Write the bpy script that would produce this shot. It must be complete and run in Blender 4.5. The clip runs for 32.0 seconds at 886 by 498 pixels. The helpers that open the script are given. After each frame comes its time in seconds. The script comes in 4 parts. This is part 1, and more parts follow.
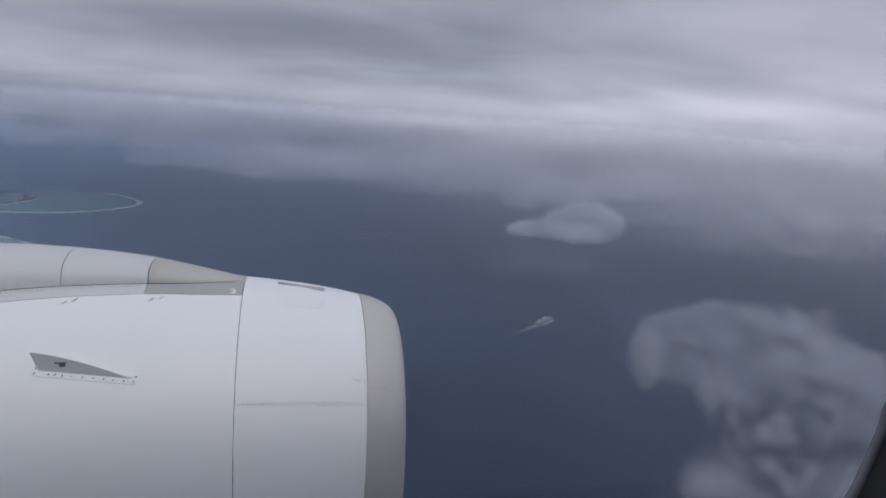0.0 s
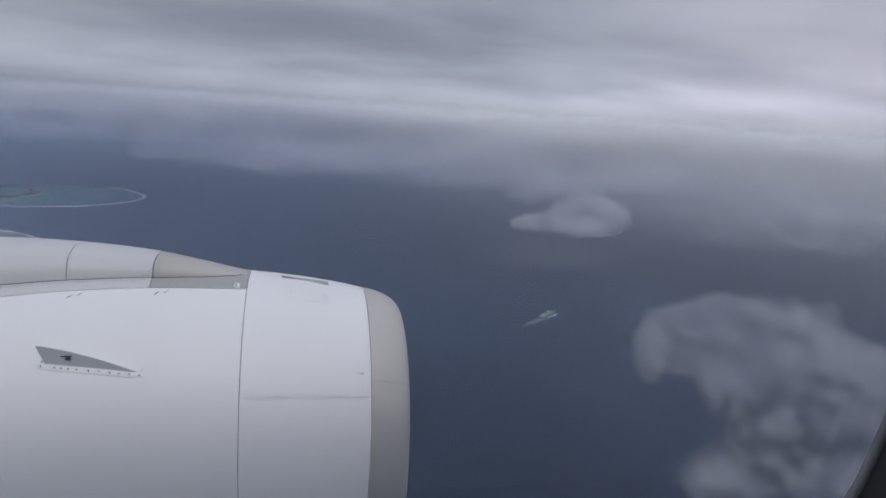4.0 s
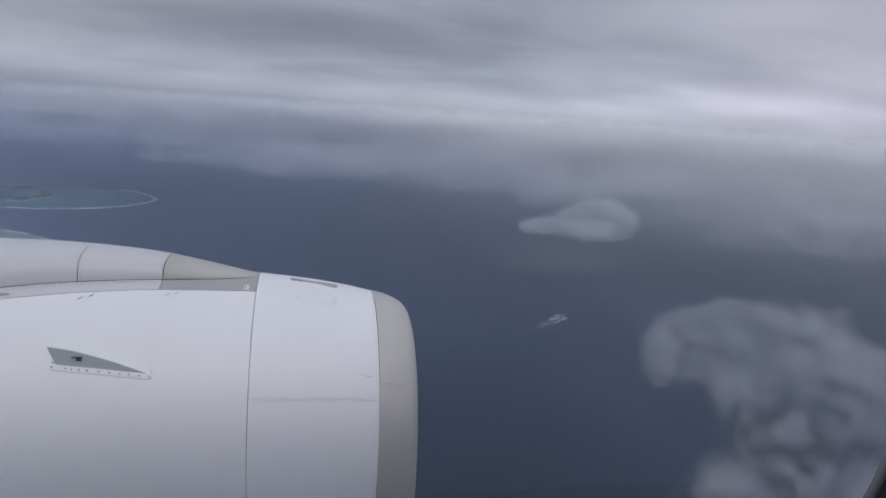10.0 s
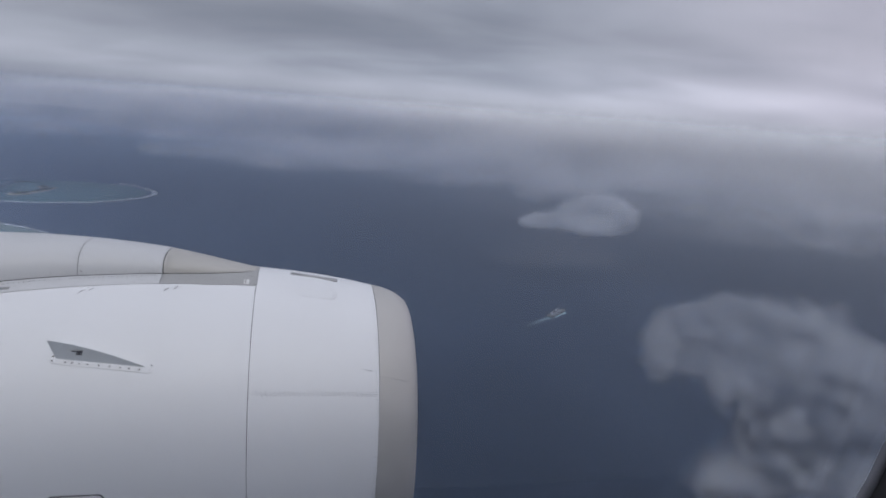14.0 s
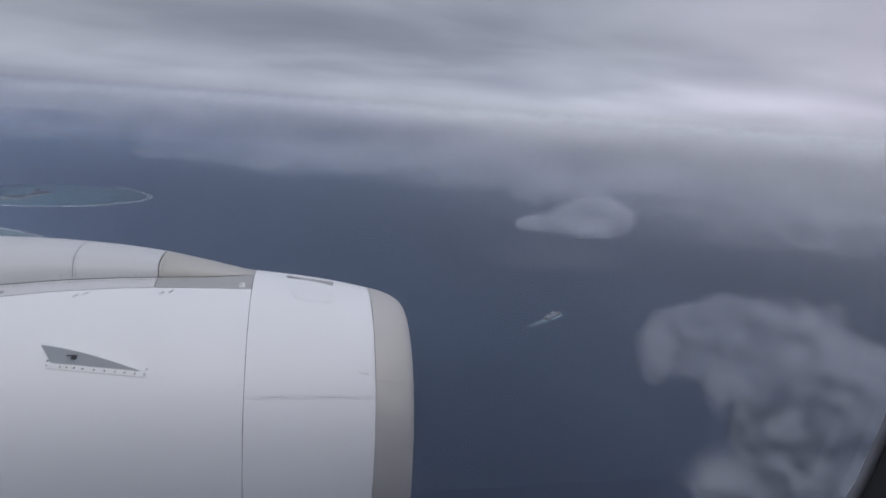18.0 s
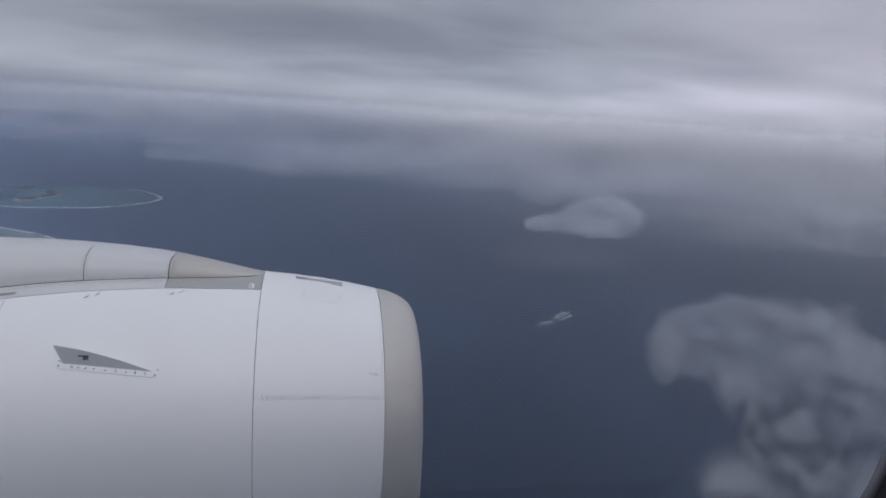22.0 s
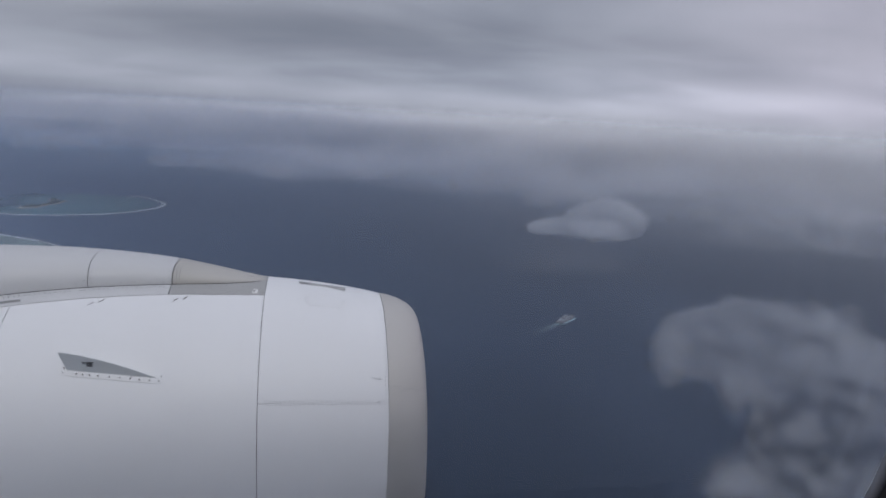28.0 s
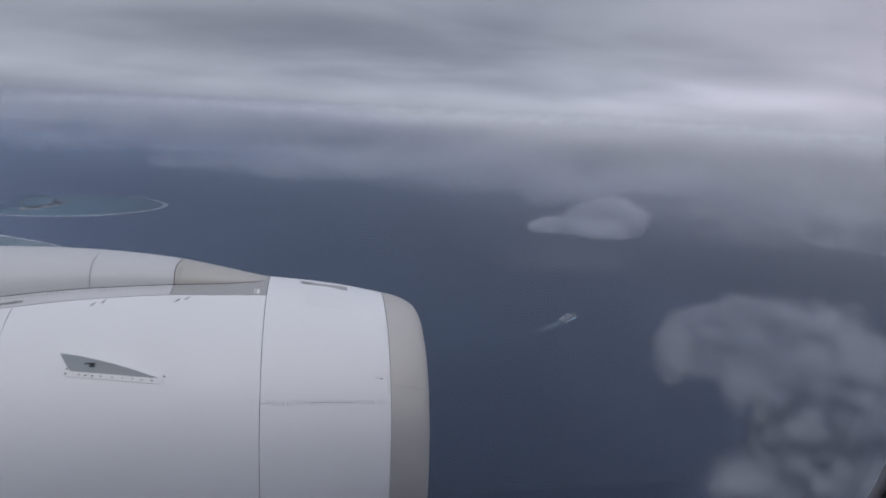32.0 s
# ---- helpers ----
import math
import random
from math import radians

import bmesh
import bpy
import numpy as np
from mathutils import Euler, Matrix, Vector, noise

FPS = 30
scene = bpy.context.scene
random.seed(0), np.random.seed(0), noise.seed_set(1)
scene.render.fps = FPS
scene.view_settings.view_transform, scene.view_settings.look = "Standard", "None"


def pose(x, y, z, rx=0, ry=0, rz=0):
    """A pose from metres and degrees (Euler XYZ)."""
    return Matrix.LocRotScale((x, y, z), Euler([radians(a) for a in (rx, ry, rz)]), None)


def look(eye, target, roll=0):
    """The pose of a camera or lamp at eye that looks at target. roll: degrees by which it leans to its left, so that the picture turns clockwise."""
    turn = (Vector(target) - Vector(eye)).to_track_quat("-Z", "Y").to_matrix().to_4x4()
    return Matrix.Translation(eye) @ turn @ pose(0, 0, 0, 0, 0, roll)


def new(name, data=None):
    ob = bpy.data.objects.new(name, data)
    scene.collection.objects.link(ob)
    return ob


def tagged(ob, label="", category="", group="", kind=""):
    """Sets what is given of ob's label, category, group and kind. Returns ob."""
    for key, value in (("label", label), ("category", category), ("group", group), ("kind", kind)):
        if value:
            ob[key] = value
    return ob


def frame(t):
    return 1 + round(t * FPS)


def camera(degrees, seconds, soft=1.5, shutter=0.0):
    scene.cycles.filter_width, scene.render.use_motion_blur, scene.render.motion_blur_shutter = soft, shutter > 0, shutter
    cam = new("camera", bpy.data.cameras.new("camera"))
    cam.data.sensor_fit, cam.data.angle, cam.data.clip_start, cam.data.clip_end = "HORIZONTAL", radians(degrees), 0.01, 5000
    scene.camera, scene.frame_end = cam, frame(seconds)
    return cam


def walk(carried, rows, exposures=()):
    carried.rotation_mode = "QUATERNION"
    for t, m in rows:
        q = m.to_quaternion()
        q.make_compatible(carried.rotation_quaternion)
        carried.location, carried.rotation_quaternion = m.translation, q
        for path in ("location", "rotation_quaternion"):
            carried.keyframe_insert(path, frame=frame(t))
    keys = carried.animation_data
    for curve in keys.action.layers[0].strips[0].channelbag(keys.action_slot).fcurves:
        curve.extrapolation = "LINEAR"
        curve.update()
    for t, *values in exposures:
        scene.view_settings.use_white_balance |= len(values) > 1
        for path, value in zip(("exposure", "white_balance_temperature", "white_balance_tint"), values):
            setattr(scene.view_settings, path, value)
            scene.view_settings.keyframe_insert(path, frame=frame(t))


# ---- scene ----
# ---------- tones of the place ----------
CLOUD_DARK = (0.222, 0.245, 0.315)
CLOUD_LIGHT = (0.49, 0.520, 0.620)
HAZE = (0.235, 0.26, 0.335)
FAR_BANK = (0.42, 0.44, 0.52)
ZENITH, STRIP, AHEAD, SUN_POWER = 2.1, 0.34, 0.30, 0.98
SEA_DEEP = (0.036, 0.051, 0.080)
SEA_LIGHT = (0.048, 0.067, 0.104)

# ---------- camera: carried in a cabin seat, 300 m above the sea ----------
EYE = (0.0, 0.0, 300.0)
cam = camera(68.4, 32.0, soft=1.9)
LOOKS = [
    (0, -0.0039, 81.202, -3.159, -12.502), (0.5, -0.0033, 81.178, -3.187, -12.485), (1, -0.0027, 81.145, -3.181, -12.465),
    (1.5, -0.0026, 81.087, -3.158, -12.450), (2, -0.0027, 80.984, -3.179, -12.471), (2.5, -0.0023, 80.864, -3.170, -12.541),
    (3, -0.0019, 80.769, -3.086, -12.537), (3.5, -0.0031, 80.693, -3.024, -12.357), (5.5, -0.0056, 80.552, -3.354, -11.717),
    (6, -0.0070, 80.561, -3.357, -11.572), (6.5, -0.0069, 80.603, -3.404, -11.495), (7, -0.0066, 80.678, -3.440, -11.458),
    (7.5, -0.0065, 80.762, -3.439, -11.413), (8, -0.0065, 80.837, -3.421, -11.386), (8.5, -0.0066, 80.899, -3.399, -11.398),
    (9, -0.0064, 80.931, -3.322, -11.427), (9.5, -0.0057, 80.923, -3.218, -11.434), (10, -0.0047, 80.880, -3.187, -11.382),
    (10.5, -0.0043, 80.813, -3.195, -11.310), (11, -0.0043, 80.760, -3.186, -11.302), (11.5, -0.0041, 80.740, -3.186, -11.325),
    (12, -0.0039, 80.708, -3.186, -11.325), (12.5, -0.0040, 80.618, -3.187, -11.311), (13, -0.0042, 80.497, -3.232, -11.290),
    (13.5, -0.0042, 80.414, -3.281, -11.305), (14, -0.0040, 80.400, -3.276, -11.366), (14.5, -0.0039, 80.414, -3.193, -11.428),
    (16.5, -0.0036, 80.503, -3.288, -11.582), (17, -0.0033, 80.514, -3.210, -11.659), (17.5, -0.0025, 80.573, -3.167, -11.708),
    (18, -0.0015, 80.665, -3.159, -11.728), (18.5, -0.0009, 80.733, -3.190, -11.738), (19, -0.0004, 80.729, -3.184, -11.646),
    (19.5, -0.0004, 80.662, -3.137, -11.374), (20, -0.0006, 80.584, -3.095, -11.099), (20.5, -0.0007, 80.527, -3.046, -10.972),
    (21, -0.0011, 80.519, -3.001, -10.967), (21.5, -0.0016, 80.569, -2.986, -11.004), (22, -0.0017, 80.662, -2.918, -10.999),
    (22.5, -0.0017, 80.780, -2.729, -10.947), (23, -0.0014, 80.887, -2.554, -10.885), (23.5, -0.0008, 80.964, -2.456, -10.855),
    (24, -0.0003, 81.008, -2.385, -10.860), (24.5, 0.0000, 81.036, -2.348, -10.861), (25, 0.0003, 81.109, -2.434, -10.853),
    (25.5, 0.0003, 81.242, -2.721, -10.835), (27.5, 0.0001, 81.045, -2.396, -10.812), (28, 0.0000, 81.019, -2.431, -10.807),
    (28.5, 0.0004, 80.950, -2.384, -10.822), (29, 0.0007, 80.878, -2.341, -10.834), (29.5, 0.0005, 80.871, -2.342, -10.828),
    (30, 0.0002, 80.954, -2.341, -10.803), (30.5, -0.0002, 81.062, -2.308, -10.778), (31, -0.0006, 81.104, -2.266, -10.750),
    (31.5, -0.0007, 81.054, -2.229, -10.720), (32, -0.0008, 80.938, -2.137, -10.725),]
LEAN = pose(0, 0, 0, -3.9)                      # the bank of the turn, over the camera's own tilt
AIRCRAFT = pose(*EYE) @ LEAN @ pose(0, 0, 0, -2.0)
walk(cam, [(t, pose(*EYE) @ LEAN @ pose(sway, 0, 0, rx, ry, rz)) for t, sway, rx, ry, rz in LOOKS],
     exposures=((0.0, 0.0), (19.0, 0.0), (22.5, -0.1), (32.0, -0.1)))

# ---------- world: closed overcast with a little sky behind it ----------
SUN_ELEVATION, SUN_TURN = 48.0, 186.0
world = bpy.data.worlds.new("overcast")
scene.world = world
world.use_nodes = True
wt = world.node_tree
wt.nodes.clear()


def wnode(kind, **sockets):
    n = wt.nodes.new(kind)
    for k, v in sockets.items():
        n.inputs[k].default_value = v
    return n


def wmath(op, a, b=None, c=None, clamp=False):
    n = wt.nodes.new("ShaderNodeMath")
    n.operation, n.use_clamp = op, clamp
    for i, v in enumerate((a, b, c)):
        if v is None:
            continue
        if isinstance(v, (int, float)):
            n.inputs[i].default_value = v
        else:
            wt.links.new(v, n.inputs[i])
    return n.outputs[0]


def wmix(fac, a, b):
    n = wt.nodes.new("ShaderNodeMix")
    n.data_type = "RGBA"
    for i, v in ((0, fac), (6, a), (7, b)):
        if isinstance(v, (int, float)):
            n.inputs[i].default_value = v
        elif isinstance(v, tuple):
            n.inputs[i].default_value = (*v, 1)
        else:
            wt.links.new(v, n.inputs[i])
    return n.outputs[2]


def wramp(v, lo, hi):
    n = wt.nodes.new("ShaderNodeMapRange")
    n.interpolation_type = "SMOOTHSTEP"
    n.inputs[1].default_value, n.inputs[2].default_value = lo, hi
    wt.links.new(v, n.inputs[0])
    return n.outputs[0]


sky = wt.nodes.new("ShaderNodeTexSky")
sky.sky_type, sky.sun_disc = "NISHITA", False
sky.sun_elevation, sky.sun_rotation = radians(SUN_ELEVATION), radians(SUN_TURN)
coord = wt.nodes.new("ShaderNodeTexCoord")
sep = wt.nodes.new("ShaderNodeSeparateXYZ")
wt.links.new(coord.outputs["Generated"], sep.inputs[0])
dx, dy, dz = sep.outputs
# the overcast is a flat deck: its pattern crowds together towards the horizon
depth = wmath("ADD", wmath("MAXIMUM", dz, 0.0), 0.16)
deck = wt.nodes.new("ShaderNodeCombineXYZ")
wt.links.new(wmath("DIVIDE", dx, depth), deck.inputs[0])
wt.links.new(wmath("DIVIDE", dy, depth), deck.inputs[1])


def wnoise(scale, detail, rough, distort, offset):
    m = wt.nodes.new("ShaderNodeMapping")
    m.inputs["Location"].default_value = (offset, offset * 0.7, 0)
    m.inputs["Rotation"].default_value = (0, 0, radians(-14))
    m.inputs["Scale"].default_value = (0.72, 1.0, 1.0)
    wt.links.new(deck.outputs[0], m.inputs[0])
    n = wnode("ShaderNodeTexNoise", Scale=scale, Detail=detail, Roughness=rough, Distortion=distort)
    wt.links.new(m.outputs[0], n.inputs["Vector"])
    return n.outputs[0]


broad = wramp(wnoise(0.55, 3, 0.45, 0.25, 3.1), 0.27, 0.73)
fine = wramp(wnoise(1.25, 5, 0.5, 0.35, 8.4), 0.28, 0.74)
streak = wmath("ADD", wmath("MULTIPLY", broad, 0.76), wmath("MULTIPLY", fine, 0.24))
grey = wmix(streak, CLOUD_DARK, CLOUD_LIGHT)
rosy = wt.nodes.new("ShaderNodeVectorMath")          # the cloud ahead is a shade warmer
rosy.operation = "MULTIPLY"
wt.links.new(grey, rosy.inputs[0])
wt.links.new(wmix(wramp(dx, 0.25, 0.85), (1.0, 1.0, 1.0), (1.07, 0.985, 0.99)), rosy.inputs[1])
cloud = rosy.outputs[0]
zenith = wmath("MULTIPLY_ADD", wramp(dz, 0.25, 1.0), ZENITH - 1.0, 1.0)
# a paler strip of far cloud under the deck's dark underside; the light is a little stronger ahead
strip = wmath("SUBTRACT", 1.0, wramp(dz, 0.015, 0.105))
ahead = wmath("MULTIPLY_ADD", wramp(dx, -0.6, 0.9), AHEAD, 1.0 - AHEAD * 0.5)
low = wmath("MULTIPLY", wmath("MULTIPLY_ADD", strip, STRIP, 1.0), ahead)
gain = wt.nodes.new("ShaderNodeVectorMath")
gain.operation = "SCALE"
wt.links.new(cloud, gain.inputs[0])
wt.links.new(wmath("MULTIPLY", zenith, low), gain.inputs[3])
dim = wt.nodes.new("ShaderNodeVectorMath")
dim.operation = "SCALE"
dim.inputs[3].default_value = 0.06
wt.links.new(sky.outputs[0], dim.inputs[0])
above = wmix(0.96, dim.outputs[0], gain.outputs[0])
under = wmix(wramp(dx, -0.45, 0.5), HAZE, FAR_BANK)   # far water abeam and astern, far cloud ahead
whole = wmix(wramp(dz, -0.036, 0.026), under, above)
back = wnode("ShaderNodeBackground", Strength=1.0)
wt.links.new(whole, back.inputs[0])
wt.links.new(back.outputs[0], wt.nodes.new("ShaderNodeOutputWorld").inputs[0])

sun = new("sun", bpy.data.lights.new("sun", "SUN"))
sun.data.energy, sun.data.angle, sun.data.color = SUN_POWER, radians(25), (1.0, 0.985, 0.965)
turn = radians(SUN_TURN)
toward = Vector((math.sin(turn) * math.cos(radians(SUN_ELEVATION)), math.cos(turn) * math.cos(radians(SUN_ELEVATION)), math.sin(radians(SUN_ELEVATION))))
sun.matrix_world = look(toward * 50 + Vector(EYE), Vector(EYE))
scene.cycles.transparent_max_bounces = 110

# ---------- materials ----------


class Mat:
    """A node material under construction."""

    def __init__(self, name):
        self.m = bpy.data.materials.new(name)
        self.m.use_nodes = True
        self.t = self.m.node_tree
        self.t.nodes.clear()
        self.out = self.t.nodes.new("ShaderNodeOutputMaterial")
        self.co = self.t.nodes.new("ShaderNodeTexCoord")

    def n(self, kind, **sockets):
        n = self.t.nodes.new(kind)
        for k, v in sockets.items():
            if isinstance(v, bpy.types.NodeSocket):
                self.t.links.new(v, n.inputs[k])
            else:
                n.inputs[k].default_value = v
        return n

    def noise(self, scale, detail=4.0, rough=0.5, distort=0.0, stretch=(1, 1, 1), out="Object"):
        mp = self.t.nodes.new("ShaderNodeMapping")
        mp.inputs["Scale"].default_value = stretch
        self.t.links.new(self.co.outputs[out], mp.inputs[0])
        n = self.n("ShaderNodeTexNoise", Scale=scale, Detail=detail, Roughness=rough, Distortion=distort)
        self.t.links.new(mp.outputs[0], n.inputs["Vector"])
        return n.outputs[0]

    def ramp(self, v, lo, hi, a=0.0, b=1.0):
        n = self.t.nodes.new("ShaderNodeMapRange")
        n.interpolation_type = "SMOOTHSTEP"
        for i, x in enumerate((lo, hi, a, b)):
            n.inputs[i + 1].default_value = x
        self.t.links.new(v, n.inputs[0])
        return n.outputs[0]

    def math(self, op, a, b=0.0, clamp=False):
        n = self.t.nodes.new("ShaderNodeMath")
        n.operation, n.use_clamp = op, clamp
        for i, v in enumerate((a, b)):
            if isinstance(v, (int, float)):
                n.inputs[i].default_value = v
            else:
                self.t.links.new(v, n.inputs[i])
        return n.outputs[0]

    def mix(self, fac, a, b):
        n = self.t.nodes.new("ShaderNodeMix")
        n.data_type = "RGBA"
        for i, v in ((0, fac), (6, a), (7, b)):
            if isinstance(v, (int, float)):
                n.inputs[i].default_value = v
            elif isinstance(v, tuple):
                n.inputs[i].default_value = (*v, 1)
            else:
                self.t.links.new(v, n.inputs[i])
        return n.outputs[2]

    def bump(self, height, strength, distance):
        n = self.n("ShaderNodeBump", Strength=strength, Distance=distance)
        self.t.links.new(height, n.inputs["Height"])
        return n.outputs[0]

    def surface(self, color, rough=0.5, metal=0.0, normal=None, spec=0.5, coat=0.0):
        p = self.t.nodes.new("ShaderNodeBsdfPrincipled")
        for k, v in (("Base Color", color), ("Roughness", rough), ("Metallic", metal), ("Normal", normal),
                     ("Specular IOR Level", spec), ("Coat Weight", coat)):
            if v is None:
                continue
            if isinstance(v, tuple):
                p.inputs[k].default_value = (*v, 1)
            elif isinstance(v, (int, float)):
                p.inputs[k].default_value = v
            else:
                self.t.links.new(v, p.inputs[k])
        return p.outputs[0]

    def done(self, shader):
        self.t.links.new(shader, self.out.inputs[0])
        return self.m

    def veil(self, alpha, shader):
        """The shader, see-through by 1 - alpha."""
        clear = self.n("ShaderNodeBsdfTransparent")
        mx = self.t.nodes.new("ShaderNodeMixShader")
        if isinstance(alpha, (int, float)):
            mx.inputs[0].default_value = alpha
        else:
            self.t.links.new(alpha, mx.inputs[0])
        self.t.links.new(clear.outputs[0], mx.inputs[1])
        self.t.links.new(shader, mx.inputs[2])
        return mx.outputs[0]


def painted(name, base, rough, dirt, grime=0.25, metal=0.0, coat=0.0):
    """Aircraft paint: faint mottling, streaks drawn backwards by the airflow, fine orange peel."""
    m = Mat(name)
    broad = m.ramp(m.noise(0.9, 4, 0.55), 0.35, 0.7)
    streak = m.ramp(m.noise(6.0, 5, 0.6, 0.3, (0.12, 1, 1)), 0.50, 0.78)
    speck = m.ramp(m.noise(38, 3, 0.6), 0.66, 0.76)
    c = m.mix(m.math("MULTIPLY", broad, grime * 0.6), base, dirt)
    c = m.mix(m.math("MULTIPLY", streak, grime), c, dirt)
    c = m.mix(m.math("MULTIPLY", speck, grime * 0.35), c, dirt)
    rg = m.ramp(m.noise(3.0, 4, 0.5), 0.3, 0.7, rough - 0.05, rough + 0.08)
    nm = m.bump(m.noise(14, 3, 0.5), 0.05, 0.01)
    return m.done(m.surface(c, rg, metal, nm, 0.45, coat))


def plain(name, color, rough=0.6, metal=0.0, var=0.25, scale=9.0, spec=0.4):
    m = Mat(name)
    dark = tuple(x * (1 - var) for x in color)
    c = m.mix(m.ramp(m.noise(scale, 5, 0.55), 0.3, 0.7), color, dark)
    return m.done(m.surface(c, rough, metal, m.bump(m.noise(scale * 4, 3, 0.5), 0.08, 0.01), spec))


WHITE = painted("white_paint", (0.738, 0.745, 0.752), 0.5, (0.575, 0.58, 0.58), 0.18)
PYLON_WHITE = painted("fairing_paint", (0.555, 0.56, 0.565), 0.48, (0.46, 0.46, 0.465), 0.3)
BARE = painted("bare_lip_metal", (0.50, 0.485, 0.46), 0.48, (0.40, 0.39, 0.37), 0.5, metal=0.28)
BEIGE = painted("bare_fairing", (0.47, 0.455, 0.425), 0.58, (0.36, 0.35, 0.33), 0.5, metal=0.08)
GREY = painted("grey_apron", (0.36, 0.36, 0.352), 0.48, (0.30, 0.30, 0.30), 0.4)
STRAKE = painted("strake_grey", (0.62, 0.65, 0.665), 0.42, (0.50, 0.50, 0.51), 0.3)
GAP = plain("joint_shadow", (0.035, 0.035, 0.038), 0.8)
RIVET = plain("fastener_grey", (0.13, 0.13, 0.135), 0.6, 0.2)
STENCIL = plain("stencil_black", (0.045, 0.045, 0.05), 0.6)
FADED = plain("faded_stencil", (0.56, 0.57, 0.58), 0.6)
LABEL = plain("label_white", (0.80, 0.80, 0.78), 0.5)
SEAL = plain("window_seal_rubber", (0.035, 0.033, 0.032), 0.75, var=0.2, scale=60)
REVEAL = plain("window_reveal_plastic", (0.30, 0.29, 0.30), 0.5, var=0.15, scale=30)
CABIN = plain("cabin_panel", (0.34, 0.33, 0.32), 0.6, var=0.08, scale=12)
CARPET = plain("cabin_carpet", (0.06, 0.065, 0.09), 0.95, var=0.4, scale=80)

m = Mat("window_glass")
gl = m.n("ShaderNodeBsdfGlossy", Roughness=0.03)
GLASS = m.done(m.veil(0.035, gl.outputs[0]))

m = Mat("sea_water")
swell = m.noise(0.010, 5, 0.55, 0.4, (1.0, 0.45, 1))
chop = m.noise(0.11, 6, 0.62, 0.3, (1.0, 0.5, 1))
patch = m.ramp(m.noise(0.0022, 5, 0.55, 0.8, (1.0, 0.35, 1)), 0.34, 0.68)
c = m.mix(patch, SEA_DEEP, SEA_LIGHT)
height = m.math("ADD", m.math("MULTIPLY", swell, 3.0), m.math("MULTIPLY", chop, 0.35))
cap = m.ramp(m.noise(0.20, 5, 0.7, 0.4), 0.765, 0.80)
c = m.mix(m.math("MULTIPLY", cap, 0.5), c, (0.45, 0.48, 0.52))
nm = m.bump(height, 0.55, 1.0)
body = m.t.nodes.new("ShaderNodeBsdfDiffuse")          # light scattered back out of the deep water
m.t.links.new(c, body.inputs[0])
m.t.links.new(nm, body.inputs["Normal"])
shine = m.n("ShaderNodeBsdfGlossy", Color=(0.72, 0.83, 1.0, 1), Roughness=0.3, Normal=nm)
fres = m.n("ShaderNodeFresnel", IOR=1.33, Normal=nm)
wet = m.t.nodes.new("ShaderNodeMixShader")
m.t.links.new(m.math("MULTIPLY", fres.outputs[0], 0.5), wet.inputs[0])
m.t.links.new(body.outputs[0], wet.inputs[1])
m.t.links.new(shine.outputs[0], wet.inputs[2])
SEA = m.done(wet.outputs[0])


def scatter(m, tone, lift, through_light=0.4):
    """Light scattered inside cloud: it comes mostly from above, whatever way a wisp faces."""
    geo = m.n("ShaderNodeNewGeometry")
    up = m.n("ShaderNodeVectorMath")
    up.operation = "ADD"
    m.t.links.new(geo.outputs["Normal"], up.inputs[0])
    up.inputs[1].default_value = (0, 0, lift)
    nm = m.n("ShaderNodeVectorMath")
    nm.operation = "NORMALIZE"
    m.t.links.new(up.outputs[0], nm.inputs[0])
    tone = (*tone, 1) if isinstance(tone, tuple) else tone
    df = m.n("ShaderNodeBsdfDiffuse", Color=tone, Roughness=1.0, Normal=nm.outputs[0])
    tr = m.n("ShaderNodeBsdfTranslucent", Color=tone, Normal=nm.outputs[0])
    both = m.t.nodes.new("ShaderNodeMixShader")
    both.inputs[0].default_value = through_light
    m.t.links.new(df.outputs[0], both.inputs[1])
    m.t.links.new(tr.outputs[0], both.inputs[2])
    return both.outputs[0]


def vapour(name, tone, grain, through_light, lift, thick, bite=2.3):
    """Cloud: the nested shells sample one density, which fine noise eats away from outside inwards."""
    m = Mat(name)
    at = m.t.nodes.new("ShaderNodeAttribute")
    at.attribute_name = "depth"
    broad = m.math("SUBTRACT", m.noise(grain * 0.4, 3, 0.5, 0.6), 0.5)
    small = m.math("SUBTRACT", m.noise(grain, 7, 0.58, 0.7), 0.5)
    eaten = m.math("ADD", m.math("MULTIPLY", broad, bite * 0.5), m.math("MULTIPLY", small, bite))
    dens = m.math("ADD", at.outputs["Fac"], eaten)
    return m.done(m.veil(m.ramp(dens, -0.05, 1.15, 0.0, thick), scatter(m, tone, lift, through_light)))


CUMULUS = vapour("cumulus_vapour", (0.90, 0.925, 0.965), 0.030, 0.45, 8.0, 0.145, 1.4)
SMALL_CUMULUS = vapour("small_cumulus_vapour", (0.92, 0.945, 0.98), 0.042, 0.45, 8.0, 0.24, 1.6)
FAR_VAPOUR = vapour("bank_vapour", (0.92, 0.94, 0.98), 0.024, 0.45, 7.0, 0.065, 2.2)

# ---------- building helpers ----------


def mesh_of(name, verts, faces, material, smooth=True):
    me = bpy.data.meshes.new(name)
    me.from_pydata([tuple(v) for v in verts], [], [tuple(int(i) for i in f) for f in faces])
    me.materials.append(material)
    if smooth:
        me.polygons.foreach_set("use_smooth", [True] * len(me.polygons))
    me.update()
    return me


def part(name, me, parent, label=""):
    ob = new(name, me)
    ob.parent = parent
    if label:
        ob["label"] = label
    return ob


